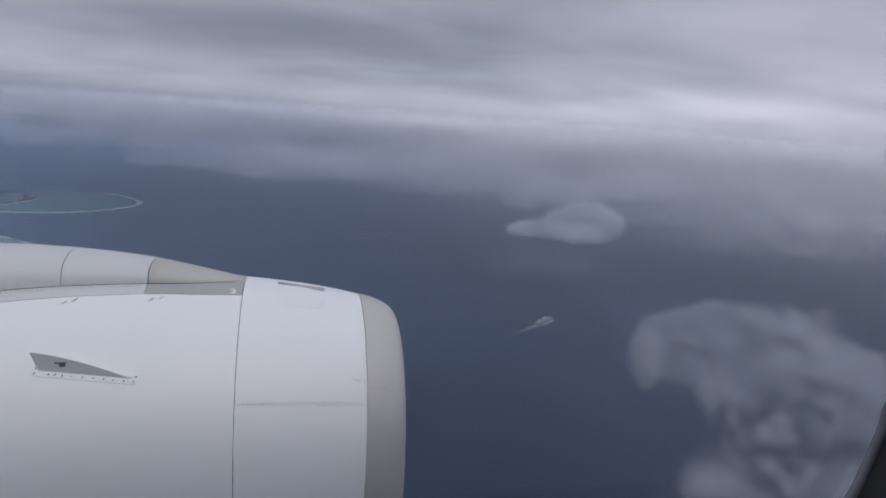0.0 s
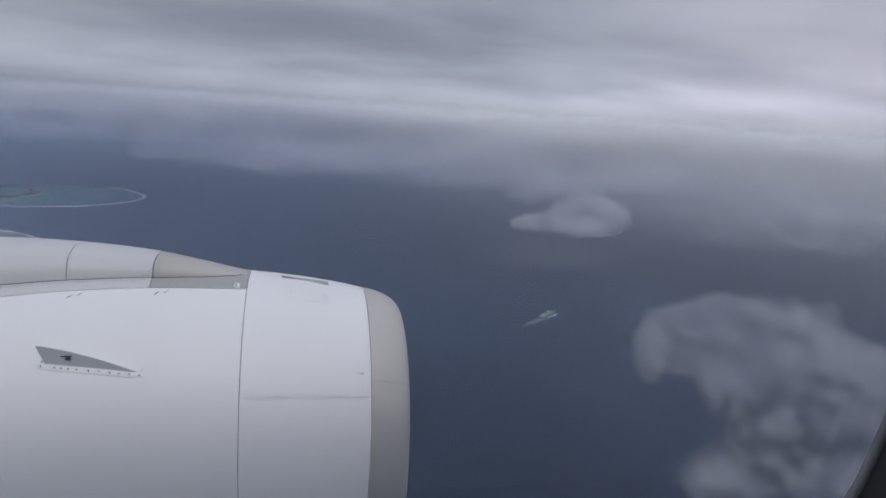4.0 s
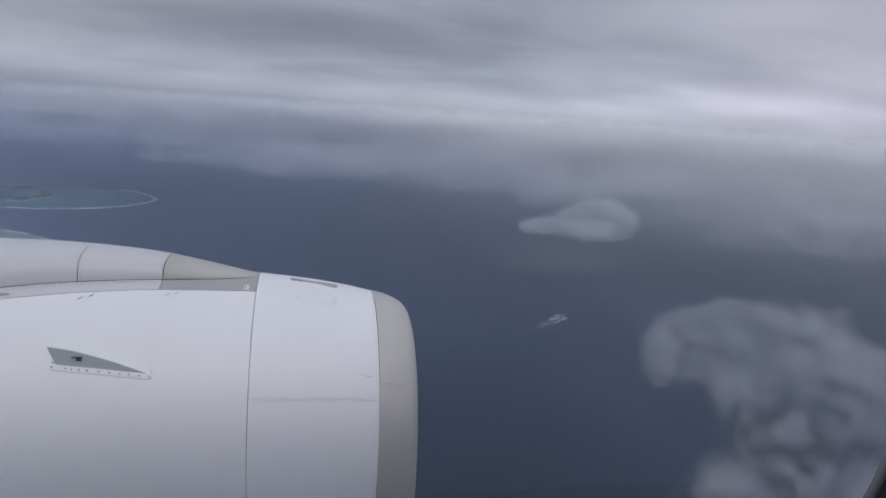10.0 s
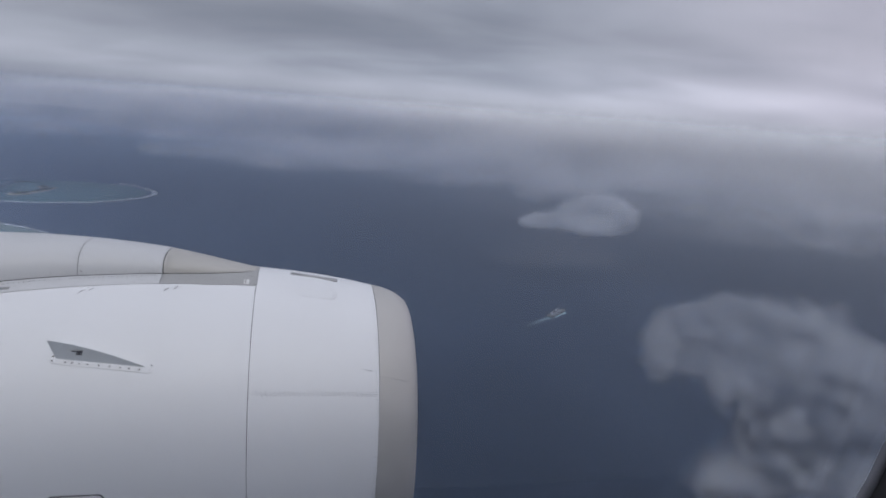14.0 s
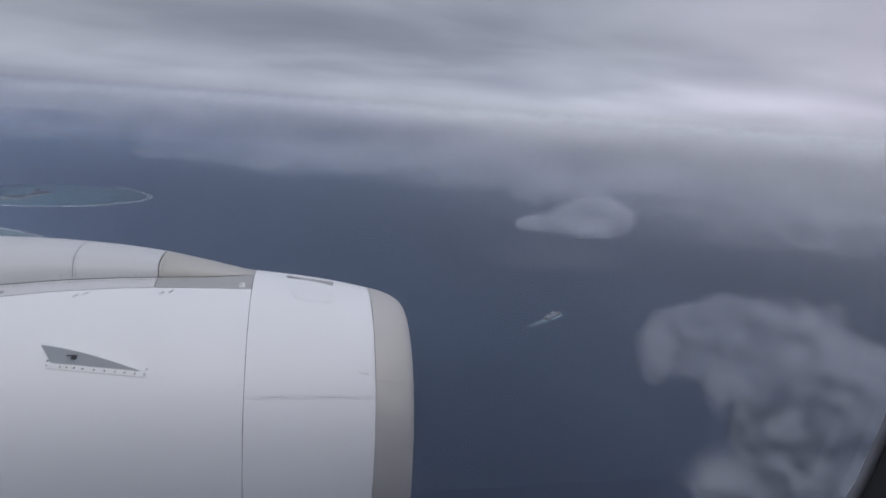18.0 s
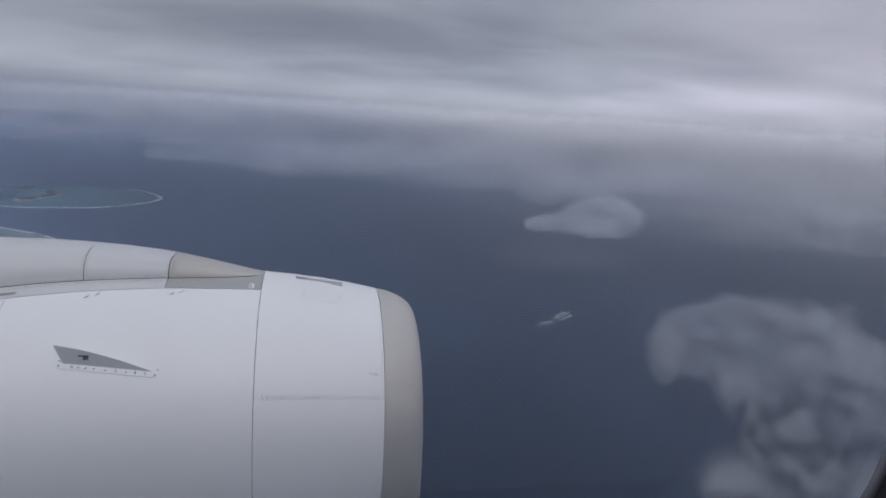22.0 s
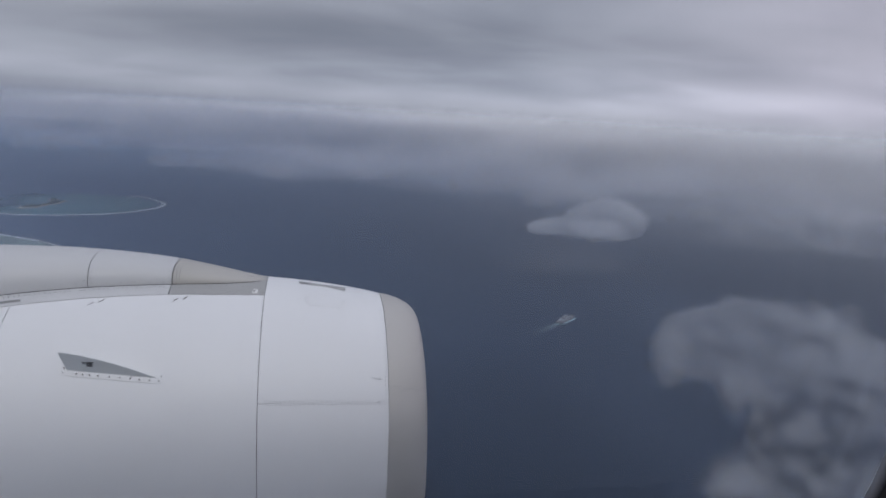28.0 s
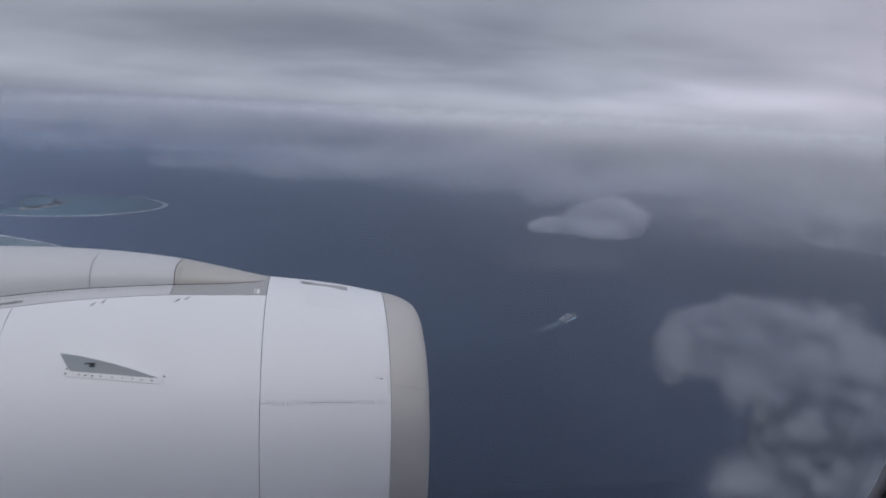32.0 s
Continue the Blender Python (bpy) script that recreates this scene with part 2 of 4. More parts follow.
def thing(name, label, category, at=None, group="", kind=""):
    ob = new(name)
    ob.empty_display_size = 0.2
    if at is not None:
        ob.matrix_world = at
    return tagged(ob, label, category, group, kind)


def box_mesh(name, x0, x1, y0, y1, z0, z1, material, bevel=0.0):
    bm = bmesh.new()
    bmesh.ops.create_cube(bm, size=1.0)
    for v in bm.verts:
        v.co = ((x0 + x1) / 2 + v.co.x * (x1 - x0), (y0 + y1) / 2 + v.co.y * (y1 - y0), (z0 + z1) / 2 + v.co.z * (z1 - z0))
    if bevel:
        bmesh.ops.bevel(bm, geom=bm.edges[:], offset=bevel, segments=2, affect="EDGES", profile=0.5)
    me = bpy.data.meshes.new(name)
    bm.to_mesh(me)
    bm.free()
    me.materials.append(material)
    return me


def slab(name, outer, inner, flip, material, smooth=True):
    """A closed sheet between two equal grids of points (rows x columns)."""
    outer, inner = np.asarray(outer), np.asarray(inner)
    a, b = outer.shape[:2]
    verts = np.concatenate([outer.reshape(-1, 3), inner.reshape(-1, 3)])
    k = np.arange(a * b).reshape(a, b)
    q = np.stack([k[:-1, :-1], k[1:, :-1], k[1:, 1:], k[:-1, 1:]], -1).reshape(-1, 4)
    rim = np.concatenate([k[0, :], k[1:, -1], k[-1, -2::-1], k[-2:0:-1, 0]])
    c = len(rim)
    edge = 2 * a * b + np.arange(c)
    side = np.stack([edge, np.roll(edge, -1), np.roll(edge, -1) + c, edge + c], -1)
    verts = np.concatenate([verts, verts[rim], verts[rim + a * b]])
    faces = np.concatenate([q, q[:, ::-1] + a * b, side])
    if flip:
        faces = faces[:, ::-1]
    me = mesh_of(name, verts, faces, material, False)
    if smooth:
        n = len(q)
        me.polygons.foreach_set("use_smooth", [True] * (2 * n) + [False] * len(side))
    return me


# value noise on a repeating lattice
LATTICE = np.random.default_rng(7).random((64, 64, 64)).astype(np.float32)


def vnoise(p):
    i = np.floor(p).astype(np.int64)
    f = (p - i).astype(np.float32)
    f = f * f * f * (f * (f * 6 - 15) + 10)
    i0, i1 = i & 63, (i + 1) & 63
    fx, fy, fz = f[..., 0], f[..., 1], f[..., 2]
    g = lambda a, b, c: LATTICE[a, b, c]
    x0, y0, z0, x1, y1, z1 = i0[..., 0], i0[..., 1], i0[..., 2], i1[..., 0], i1[..., 1], i1[..., 2]
    c00 = g(x0, y0, z0) * (1 - fx) + g(x1, y0, z0) * fx
    c10 = g(x0, y1, z0) * (1 - fx) + g(x1, y1, z0) * fx
    c01 = g(x0, y0, z1) * (1 - fx) + g(x1, y0, z1) * fx
    c11 = g(x0, y1, z1) * (1 - fx) + g(x1, y1, z1) * fx
    return (c00 * (1 - fy) + c10 * fy) * (1 - fz) + (c01 * (1 - fy) + c11 * fy) * fz


def fbm(p, octaves=4, gain=0.5):
    total, amp, norm = 0.0, 1.0, 0.0
    for k in range(octaves):
        total = total + amp * vnoise(p * (2.03 ** k) + 11.3 * k)
        norm += amp
        amp *= gain
    return total / norm


def net(field, iso):
    """Quads round the region where the field exceeds iso, in grid units."""
    inside = field > iso
    nx, ny, nz = field.shape
    cells = (nx - 1, ny - 1, nz - 1)
    total = np.zeros((*cells, 3), np.float32)
    count = np.zeros(cells, np.float32)
    span = lambda o, n: slice(o, n - 1 + o)
    faces = []
    for ax in range(3):
        lo = [slice(None)] * 3
        hi = [slice(None)] * 3
        lo[ax], hi[ax] = slice(0, -1), slice(1, None)
        a, b = field[tuple(lo)], field[tuple(hi)]
        cross = inside[tuple(lo)] != inside[tuple(hi)]
        t = np.where(cross, (iso - a) / np.where(np.abs(b - a) < 1e-9, 1, b - a), 0)
        u, v = [k for k in range(3) if k != ax]
        for du in (0, 1):
            for dv in (0, 1):
                s = [slice(None)] * 3
                s[u], s[v] = span(du, field.shape[u]), span(dv, field.shape[v])
                c = cross[tuple(s)]
                count += c
                total[..., ax] += np.where(c, t[tuple(s)], 0)
                total[..., u] += c * du
                total[..., v] += c * dv
    on = count > 0
    index = -np.ones(cells, np.int64)
    index[on] = np.arange(on.sum())
    grid = np.stack(np.nonzero(on), -1)
    verts = grid + total[on] / count[on][:, None]
    for ax in range(3):
        u, v = [(1, 2), (2, 0), (0, 1)][ax]
        s = [slice(1, -1)] * 3
        s[ax] = slice(0, -1)
        lo, hi = list(s), list(s)
        hi[ax] = slice(1, None)
        a, b = inside[tuple(lo)], inside[tuple(hi)]
        for flip in (False, True):
            hit = np.argwhere((a & ~b) if not flip else (~a & b))
            if not len(hit):
                continue
            base = hit.copy()
            base[:, u] += 1
            base[:, v] += 1
            q = []
            for ou, ov in ((1, 1), (0, 1), (0, 0), (1, 0)):
                c = base.copy()
                c[:, u] -= ou
                c[:, v] -= ov
                q.append(index[c[:, 0], c[:, 1], c[:, 2]])
            q = np.stack(q, -1)
            faces.append(q[:, ::-1] if flip else q)
    return verts, np.concatenate(faces)


def cloud_mesh(name, lobes, cell, material, seed, shells=12, flat=None, lump=0.5):
    """Nested shells of a lumpy density field. lobes: centre and radii of its billows."""
    lobes = [np.array(l, np.float32) for l in lobes]
    lo = np.min([l[:3] - l[3:] * 1.75 for l in lobes], 0)
    hi = np.max([l[:3] + l[3:] * 1.75 for l in lobes], 0)
    n = np.ceil((hi - lo) / cell).astype(int) + 2
    axes = [lo[k] + cell * np.arange(n[k], dtype=np.float32) for k in range(3)]
    p = np.stack(np.meshgrid(*axes, indexing="ij"), -1)
    size = float(np.mean([l[3:].mean() for l in lobes]))
    warp = p + (fbm(p / (size * 0.8) + seed, 2)[..., None] - 0.5) * size * np.array((0.9, 0.8, 0.6), np.float32)
    field = np.zeros(n, np.float32)
    for l in lobes:
        field = field + np.exp(-1.15 * (((warp - l[:3]) / l[3:]) ** 2).sum(-1))
    field = np.minimum(field, 1.2) + lump * (fbm(p / (size * 0.5) + seed * 1.7, 4, 0.5) - 0.5) * np.minimum(field * 2.0, 1.0)
    if flat is not None:
        field = field - np.clip((flat - p[..., 2]) / (size * 0.7), 0, 1.2)
    for ax in range(3):
        s = [slice(None)] * 3
        for e in (0, -1):
            s[ax] = e
            field[tuple(s)] = -1
    vs, fs, depth, base = [], [], [], 0
    for k in range(shells):
        f = k / (shells - 1)
        iso = 0.10 + 0.82 * f
        if not (field > iso).any():
            continue
        v, q = net(field, iso)
        vs.append(v * cell + lo)
        fs.append(q + base)
        depth.append(np.full(len(v), -0.22 + 1.0 * f, np.float32))
        base += len(v)
    verts, faces = np.concatenate(vs), np.concatenate(fs)
    me = bpy.data.meshes.new(name)
    me.vertices.add(len(verts))
    me.vertices.foreach_set("co", verts.astype(np.float32).ravel())
    me.loops.add(faces.size)
    me.loops.foreach_set("vertex_index", faces.astype(np.int32).ravel())
    me.polygons.add(len(faces))
    me.polygons.foreach_set("loop_start", np.arange(0, faces.size, 4, dtype=np.int32))
    me.polygons.foreach_set("use_smooth", np.ones(len(faces), bool))
    me.update(calc_edges=True)
    me.attributes.new("depth", "FLOAT", "POINT").data.foreach_set("value", np.concatenate(depth))
    me.materials.append(material)
    return me

# ---------- sea ----------
rings = [0.0] + list(np.geomspace(60, 6500, 46))
sv, sf = [(0.0, 0.0, 0.0)], []
for r in rings[1:]:
    for k in range(96):
        a = 2 * math.pi * k / 96
        sv.append((r * math.cos(a), r * math.sin(a), 0.0))
for k in range(96):
    sf.append((0, 1 + k, 1 + (k + 1) % 96))
for j in range(len(rings) - 2):
    b0, b1 = 1 + j * 96, 1 + (j + 1) * 96
    for k in range(96):
        sf.append((b0 + k, b1 + k, b1 + (k + 1) % 96, b0 + (k + 1) % 96))
tagged(new("water", mesh_of("water", sv, sf, SEA)), "dark slate-blue open ocean under an overcast sky", "sea", kind="structure")

# ---------- cabin wall with its window ----------
WX0, WX1, WZ0, WZ1, WR = -0.130, 0.1793, -0.1669, 0.250, 0.130


def window_loop(grow, y, n=12):
    pts = []
    for cx, cz, a0 in ((WX1 - WR, WZ1 - WR, 0), (WX0 + WR, WZ1 - WR, 90), (WX0 + WR, WZ0 + WR, 180), (WX1 - WR, WZ0 + WR, 270)):
        for k in range(n):
            a = radians(a0 + 90 * k / (n - 1))
            pts.append((cx + (WR + grow) * math.cos(a), y, cz + (WR + grow) * math.sin(a)))
    return pts


def ring_mesh(name, loops, material, close=True):
    n = len(loops[0])
    verts = [p for l in loops for p in l]
    faces = []
    m = len(loops)
    for j in range(m if close else m - 1):
        for k in range(n):
            faces.append((j * n + k, j * n + (k + 1) % n, ((j + 1) % m) * n + (k + 1) % n, ((j + 1) % m) * n + k))
    return mesh_of(name, verts, faces, material)


def rect_loop(x0, x1, z0, z1, y, n=12):
    """The outer border, point for point beside the window's loop."""
    pts = []
    for x, y0, z, s in (((x1), y, (z1), 0), ((x0), y, (z1), 1), ((x0), y, (z0), 2), ((x1), y, (z0), 3)):
        cx = WX1 - WR if s in (0, 3) else WX0 + WR
        cz = WZ1 - WR if s in (0, 1) else WZ0 + WR
        for k in range(n):
            f = k / (n - 1)
            if s in (0, 2):
                p = (x, cz + (z - cz) * min(1, 2 * f)) if f <= 0.5 else (x + (cx - x) * (2 * f - 1), z)
            else:
                p = (cx + (x - cx) * min(1, 2 * f), z) if f <= 0.5 else (x, z + (cz - z) * (2 * f - 1))
            pts.append((p[0], y, p[1]))
    return pts


wall = thing("wall_window", "grey plastic cabin side wall around an aircraft window", "wall", AIRCRAFT, kind="structure")
OUT = (-4.0, 4.0, -1.9, 1.5)
part("side_panel", ring_mesh("side_panel", [window_loop(0.030, 0.085), rect_loop(*OUT, 0.085), rect_loop(*OUT, 0.166), window_loop(0.030, 0.166)], CABIN), wall)
part("reveal", ring_mesh("reveal", [window_loop(0.030, 0.080), window_loop(0.030, 0.128), window_loop(0.012, 0.128), window_loop(0.020, 0.080)], REVEAL), wall, "pale grey window reveal")
part("seal", ring_mesh("seal", [window_loop(0.0, 0.120), window_loop(0.020, 0.118), window_loop(0.020, 0.160), window_loop(0.0, 0.160)], SEAL), wall, "black rubber window seal")
# the highlight along the seal's edge, put in as a paler ring
part("seal_highlight", ring_mesh("seal_highlight", [window_loop(-0.0004, 0.1565), window_loop(0.001, 0.1555), window_loop(0.001, 0.1598), window_loop(-0.0004, 0.1598)], REVEAL), wall, "thin edge of the seal, coloured grey as its highlight")
skin_rows = [window_loop(0.028, 0.168), rect_loop(-4.2, 4.2, -2.1, 1.7, 0.17)]
skin_rows += [rect_loop(-4.2 - 5.0 * f, 4.2 + 3.0 * f, -2.1 - 2.2 * f, 1.7 + 0.05 * f, 0.17 - 1.2 * f * f) for f in (0.25, 0.5, 0.75, 1)]
skin_rows = skin_rows + [[(x, y + 0.012, z) for x, y, z in row] for row in skin_rows[::-1]]
part("fuselage_skin", ring_mesh("fuselage_skin", skin_rows, WHITE), wall, "white painted fuselage skin outside the window")
glass = thing("window_1", "clear acrylic aircraft window pane", "window", AIRCRAFT, kind="structure")
pane = part("pane", ring_mesh("pane", [window_loop(0.004, 0.160), window_loop(0.004, 0.166)], GLASS, False), glass)
pm = pane.data
bmw = bmesh.new()
bmw.from_mesh(pm)
n48 = len(bmw.verts) // 2
bmw.verts.ensure_lookup_table()
bmw.faces.new([bmw.verts[i] for i in range(n48)])
bmw.faces.new([bmw.verts[i] for i in range(2 * n48 - 1, n48 - 1, -1)])
bmw.to_mesh(pm)
bmw.free()
pane.visible_shadow = False
shell = (("floor", (-4, 4, -3.2, 0.2, -2.0, -1.9), CARPET, "dark blue cabin carpet floor"), ("ceiling", (-4, 4, -3.2, 0.2, 1.5, 1.6), CABIN, "plain cabin ceiling panel"),
         ("wall_inboard", (-4, 4, -3.3, -3.2, -2.0, 1.6), CABIN, "plain cabin wall behind the seat"), ("wall_fore", (4, 4.1, -3.3, 0.2, -2.0, 1.6), CABIN, "plain cabin bulkhead"),
         ("wall_aft", (-4.1, -4, -3.3, 0.2, -2.0, 1.6), CABIN, "plain cabin bulkhead"))
for nm, dims, mt, lb in shell:
    ob = new(nm, box_mesh(nm, *dims, mt))
    ob.matrix_world = AIRCRAFT
    tagged(ob, lb, nm.split("_")[0], kind="structure")

# ---------- engine: a nacelle turned about a fore-and-aft axis ----------
AXIS_Y, AXIS_Z = 8.351, -3.064
JOINT_REV, JOINT_FAN, JOINT_LIP = -3.17, -0.583, 0.828
PROFILE_X = (-6.6, -4.6, -2.9, -1.7, -1.0, JOINT_FAN, -0.1, 0.4, JOINT_LIP)
PROFILE_R = (1.42, 1.63, 1.69, 1.69, 1.66, 1.62, 1.575, 1.503, 1.412)


def smooth_radius():
    """Radius along the nacelle, rounded between the stations."""
    xs = np.linspace(PROFILE_X[0], PROFILE_X[-1], 400)
    rs = np.interp(xs, PROFILE_X, PROFILE_R)
    k = np.ones(41) / 41
    ext = np.concatenate([rs[0] + (rs[1] - rs[0]) * np.arange(-20, 0), rs, rs[-1] + (rs[-1] - rs[-2]) * 1.25 * np.arange(1, 21)])
    return xs, np.convolve(ext, k, "valid")


RX, RR = smooth_radius()


def radius(x):
    return np.interp(x, RX, RR)


def keel(deg):
    """Height round the section, in radii: the lower half is deeper than the upper."""
    s = math.sin(radians(deg))
    return s if s > 0 else 1.4 * s


def on_nacelle(x, deg, off=0.0):
    r = radius(x) + off
    return np.array((x, AXIS_Y - r * math.cos(radians(deg)), AXIS_Z + r * keel(deg)))


def cowl(name, xs, lower, upper, rows, parent, material, off=0.0, thick=0.012, label=""):
    """A curved skin panel between two fore-and-aft edges; edges are degrees or functions of x."""
    lo = lower if callable(lower) else (lambda x: lower)
    hi = upper if callable(upper) else (lambda x: upper)
    outer = [[on_nacelle(x, lo(x) + (hi(x) - lo(x)) * k / rows, off) for k in range(rows + 1)] for x in xs]
    inner = [[on_nacelle(x, lo(x) + (hi(x) - lo(x)) * k / rows, off - thick) for k in range(rows + 1)] for x in xs]
    return part(name, slab(name, outer, inner, False, material), parent, label)


engine = thing("jet_engine", "white jet engine nacelle with bare metal inlet lip", "engine", AIRCRAFT)


def crown(x):
    """Where the cowl meets the pylon's apron, in degrees round the nacelle."""
    return float(np.interp(x, (-4.5, -3.27, -2.87, -2.47, -2.05, -1.61, -1.13, -0.59), (52, 59.7, 62.0, 64.0, 65.5, 66.7, 67.5, 69.3)))


G = 0.0036
part("inner_skin", slab("inner_skin", [[on_nacelle(x, d, -0.016) for d in range(-115, 296, 5)] for x in np.linspace(-6.5, JOINT_LIP, 40)],
                        [[on_nacelle(x, d, -0.05) for d in range(-115, 296, 5)] for x in np.linspace(-6.5, JOINT_LIP, 40)], False, GAP), engine, "dark structure under the skin joints")
span = lambda a, b, n: list(np.linspace(a, b, n))
fan_cowl = cowl("fan_cowl", span(JOINT_REV + G, JOINT_FAN - G, 34), -112, lambda x: crown(x) - 0.15, 46, engine, WHITE)
cowl("fan_cowl", span(JOINT_REV + G, JOINT_FAN - G, 34), lambda x: 180 - crown(x) + 0.2, 292, 46, engine, WHITE)
cowl("reverser_cowl", span(-6.4, JOINT_REV - G, 26), -112, lambda x: crown(x) - 0.15, 40, engine, WHITE)
cowl("reverser_cowl", span(-6.4, JOINT_REV - G, 26), lambda x: 180 - crown(x) + 0.2, 292, 40, engine, WHITE)
SEAM = lambda x: float(np.interp(x, (-0.58, 0.03, 0.8), (19.75, 19.35, 18.2)))
inlet_upper = cowl("inlet_cowl_panel", span(JOINT_FAN + G, JOINT_LIP - G, 26), lambda x: SEAM(x) + 0.055, 161, 56, engine, WHITE)
inlet_lower = cowl("inlet_cowl_panel", span(JOINT_FAN + G, JOINT_LIP - G, 26), -112, lambda x: SEAM(x) - 0.055, 46, engine, WHITE)
cowl("inlet_cowl_panel", span(JOINT_FAN + G, JOINT_LIP - G, 20), 161.2, 248, 30, engine, WHITE)
APRON_X = -1.63
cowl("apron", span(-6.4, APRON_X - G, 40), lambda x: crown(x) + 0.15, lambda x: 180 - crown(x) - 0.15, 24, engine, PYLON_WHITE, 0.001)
grey_apron = cowl("apron", span(APRON_X + G, JOINT_FAN - G, 16), lambda x: crown(x) + 0.15, lambda x: 180 - crown(x) - 0.15, 24, engine, GREY, 0.001, label="grey apron under the pylon's nose")

# inlet lip: the skin rolls over the front edge and back into the intake
LIP_A, LIP_B = 0.475, 0.30


def lip_ring(s):
    """Profile of the lip, s from 0 at the joint over the front (0.62) into the intake (1)."""
    r0 = float(radius(JOINT_LIP))
    slope = -0.27
    if s < 0.62:
        a = s / 0.62 * math.pi / 2
        x = JOINT_LIP + G + LIP_A * math.sin(a)
        r = r0 - LIP_B * (1 - math.cos(a)) + slope * LIP_A * math.sin(a) * (1 - s / 0.62) * 0.55
    else:
        a = (s - 0.62) / 0.38 * math.pi / 2
        x = JOINT_LIP + G + LIP_A - 0.42 * (1 - math.cos(a))
        r = r0 - LIP_B - 0.13 * math.sin(a)
    return x, r


def scarf(deg, s):
    """The lower lip reaches a little farther forward."""
    low = max(0.0, 25.0 - deg) if deg < 120 else max(0.0, deg - 155.0)
    return 0.000012 * min(low, 75.0) ** 2 * math.sin(min(1.0, s / 0.62) * math.pi / 2)


def lip_segment(d0, d1, n):
    steps = span(0, 1, 34)
    slant = lambda s: -4.4 * min(1.0, s / 0.62)      # the seams between segments run slightly downwards to the front

    def grid(off):
        rows = []
        for s in steps:
            x, r = lip_ring(s)
            row = []
            for k in range(n + 1):
                d = d0 + (d1 - d0) * k / n + slant(s)
                row.append((x + scarf(d, s), AXIS_Y - (r + off) * math.cos(radians(d)), AXIS_Z + (r + off) * keel(d)))
            rows.append(row)
        return rows

    return slab("lip_segment", grid(0), grid(-0.01), False, BARE)


for a0, a1 in ((26.27, 146.13), (-93.87, 26.13), (146.27, 266.13)):
    part("lip_segment", lip_segment(a0, a1, 48), engine, "dull bare metal inlet lip segment")
part("intake_duct", slab("intake_duct", [[(x, AXIS_Y - 0.98 * math.cos(radians(d)), AXIS_Z + 0.98 * math.sin(radians(d))) for d in range(0, 361, 6)] for x in (-0.6, 0.0, 0.5, 0.87)],
                         [[(x, AXIS_Y - 1.0 * math.cos(radians(d)), AXIS_Z + 1.0 * math.sin(radians(d))) for d in range(0, 361, 6)] for x in (-0.6, 0.0, 0.5, 0.87)], True, GREY), engine, "grey intake duct lining")

# pylon fairing on top of the nacelle
PY_X = (-6.4, -3.6, -3.0, -2.54, -2.07, -1.67, -1.22, -0.95, -0.75, -0.62)
PY_TOP = (-1.055, -1.075, -1.083, -1.108, -1.152, -1.207, -1.305, -1.372, -1.418, -1.432)
PY_HALF = (0.82, 0.70, 0.61, 0.54, 0.49, 0.455, 0.40, 0.34, 0.25, 0.13)


def smooth_interp(x, xs, ys):
    return float(np.mean([np.interp(x + d, xs, ys) for d in (-0.16, -0.08, 0, 0.08, 0.16)])) if x < -0.8 else float(np.interp(x, xs, ys))


def pylon_grid(x0, x1, nx, shrink=0.0, u0=-1.0, u1=1.0, nu=36):
    rows = []
    for x in span(x0, x1, nx):
        top, half = smooth_interp(x, PY_X, PY_TOP) - shrink, smooth_interp(x, PY_X, PY_HALF) - shrink
        foot = AXIS_Z + math.sqrt(float(radius(x)) ** 2 - half ** 2) - 0.004
        row = []
        for k in range(nu + 1):
            u = u0 + (u1 - u0) * k / nu
            a = u * math.pi / 2
            row.append((x, AXIS_Y - half * math.copysign(abs(math.sin(a)) ** 0.82, -a) * -1 * -1, foot + (top - foot) * max(0.0, math.cos(a)) ** 0.72))
        rows.append(row)
    return rows


pylon = thing("engine_pylon", "white pylon fairing with a bare metal nose above the engine", "pylon", AIRCRAFT)
PANEL_X = -2.505
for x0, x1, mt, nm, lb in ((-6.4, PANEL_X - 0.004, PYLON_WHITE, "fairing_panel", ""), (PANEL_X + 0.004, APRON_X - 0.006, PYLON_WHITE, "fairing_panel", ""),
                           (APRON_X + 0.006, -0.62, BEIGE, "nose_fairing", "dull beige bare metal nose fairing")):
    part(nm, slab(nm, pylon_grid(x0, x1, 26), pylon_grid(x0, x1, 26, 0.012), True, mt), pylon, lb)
part("inner_frame", slab("inner_frame", pylon_grid(-6.3, -0.7, 60, 0.014), pylon_grid(-6.3, -0.7, 60, 0.03), True, GAP), pylon, "dark frame under the panel joints")

# fasteners: one small dished head, shared


def disc_mesh(name, r, h, material, n=10):
    vs = [(r * math.cos(2 * math.pi * k / n), r * math.sin(2 * math.pi * k / n), 0) for k in range(n)]
    vs += [(0.72 * r * math.cos(2 * math.pi * k / n), 0.72 * r * math.sin(2 * math.pi * k / n), h) for k in range(n)] + [(0, 0, h * 0.8)]
    fs = [(k, (k + 1) % n, n + (k + 1) % n, n + k) for k in range(n)] + [(n + k, n + (k + 1) % n, 2 * n) for k in range(n)]
    return mesh_of(name, vs, fs, material)


HEAD = disc_mesh("rivet", 0.0060, 0.0018, RIVET)
SMALL = disc_mesh("rivet_small", 0.0055, 0.0015, RIVET)
DOME = disc_mesh("rivet_domed", 0.0075, 0.004, RIVET)
BOLT = disc_mesh("bolt", 0.0088, 0.004, STENCIL)
EXPOSED = disc_mesh("rivet_pale", 0.0075, 0.0015, plain("fastener_worn", (0.33, 0.33, 0.335), 0.5, 0.4))


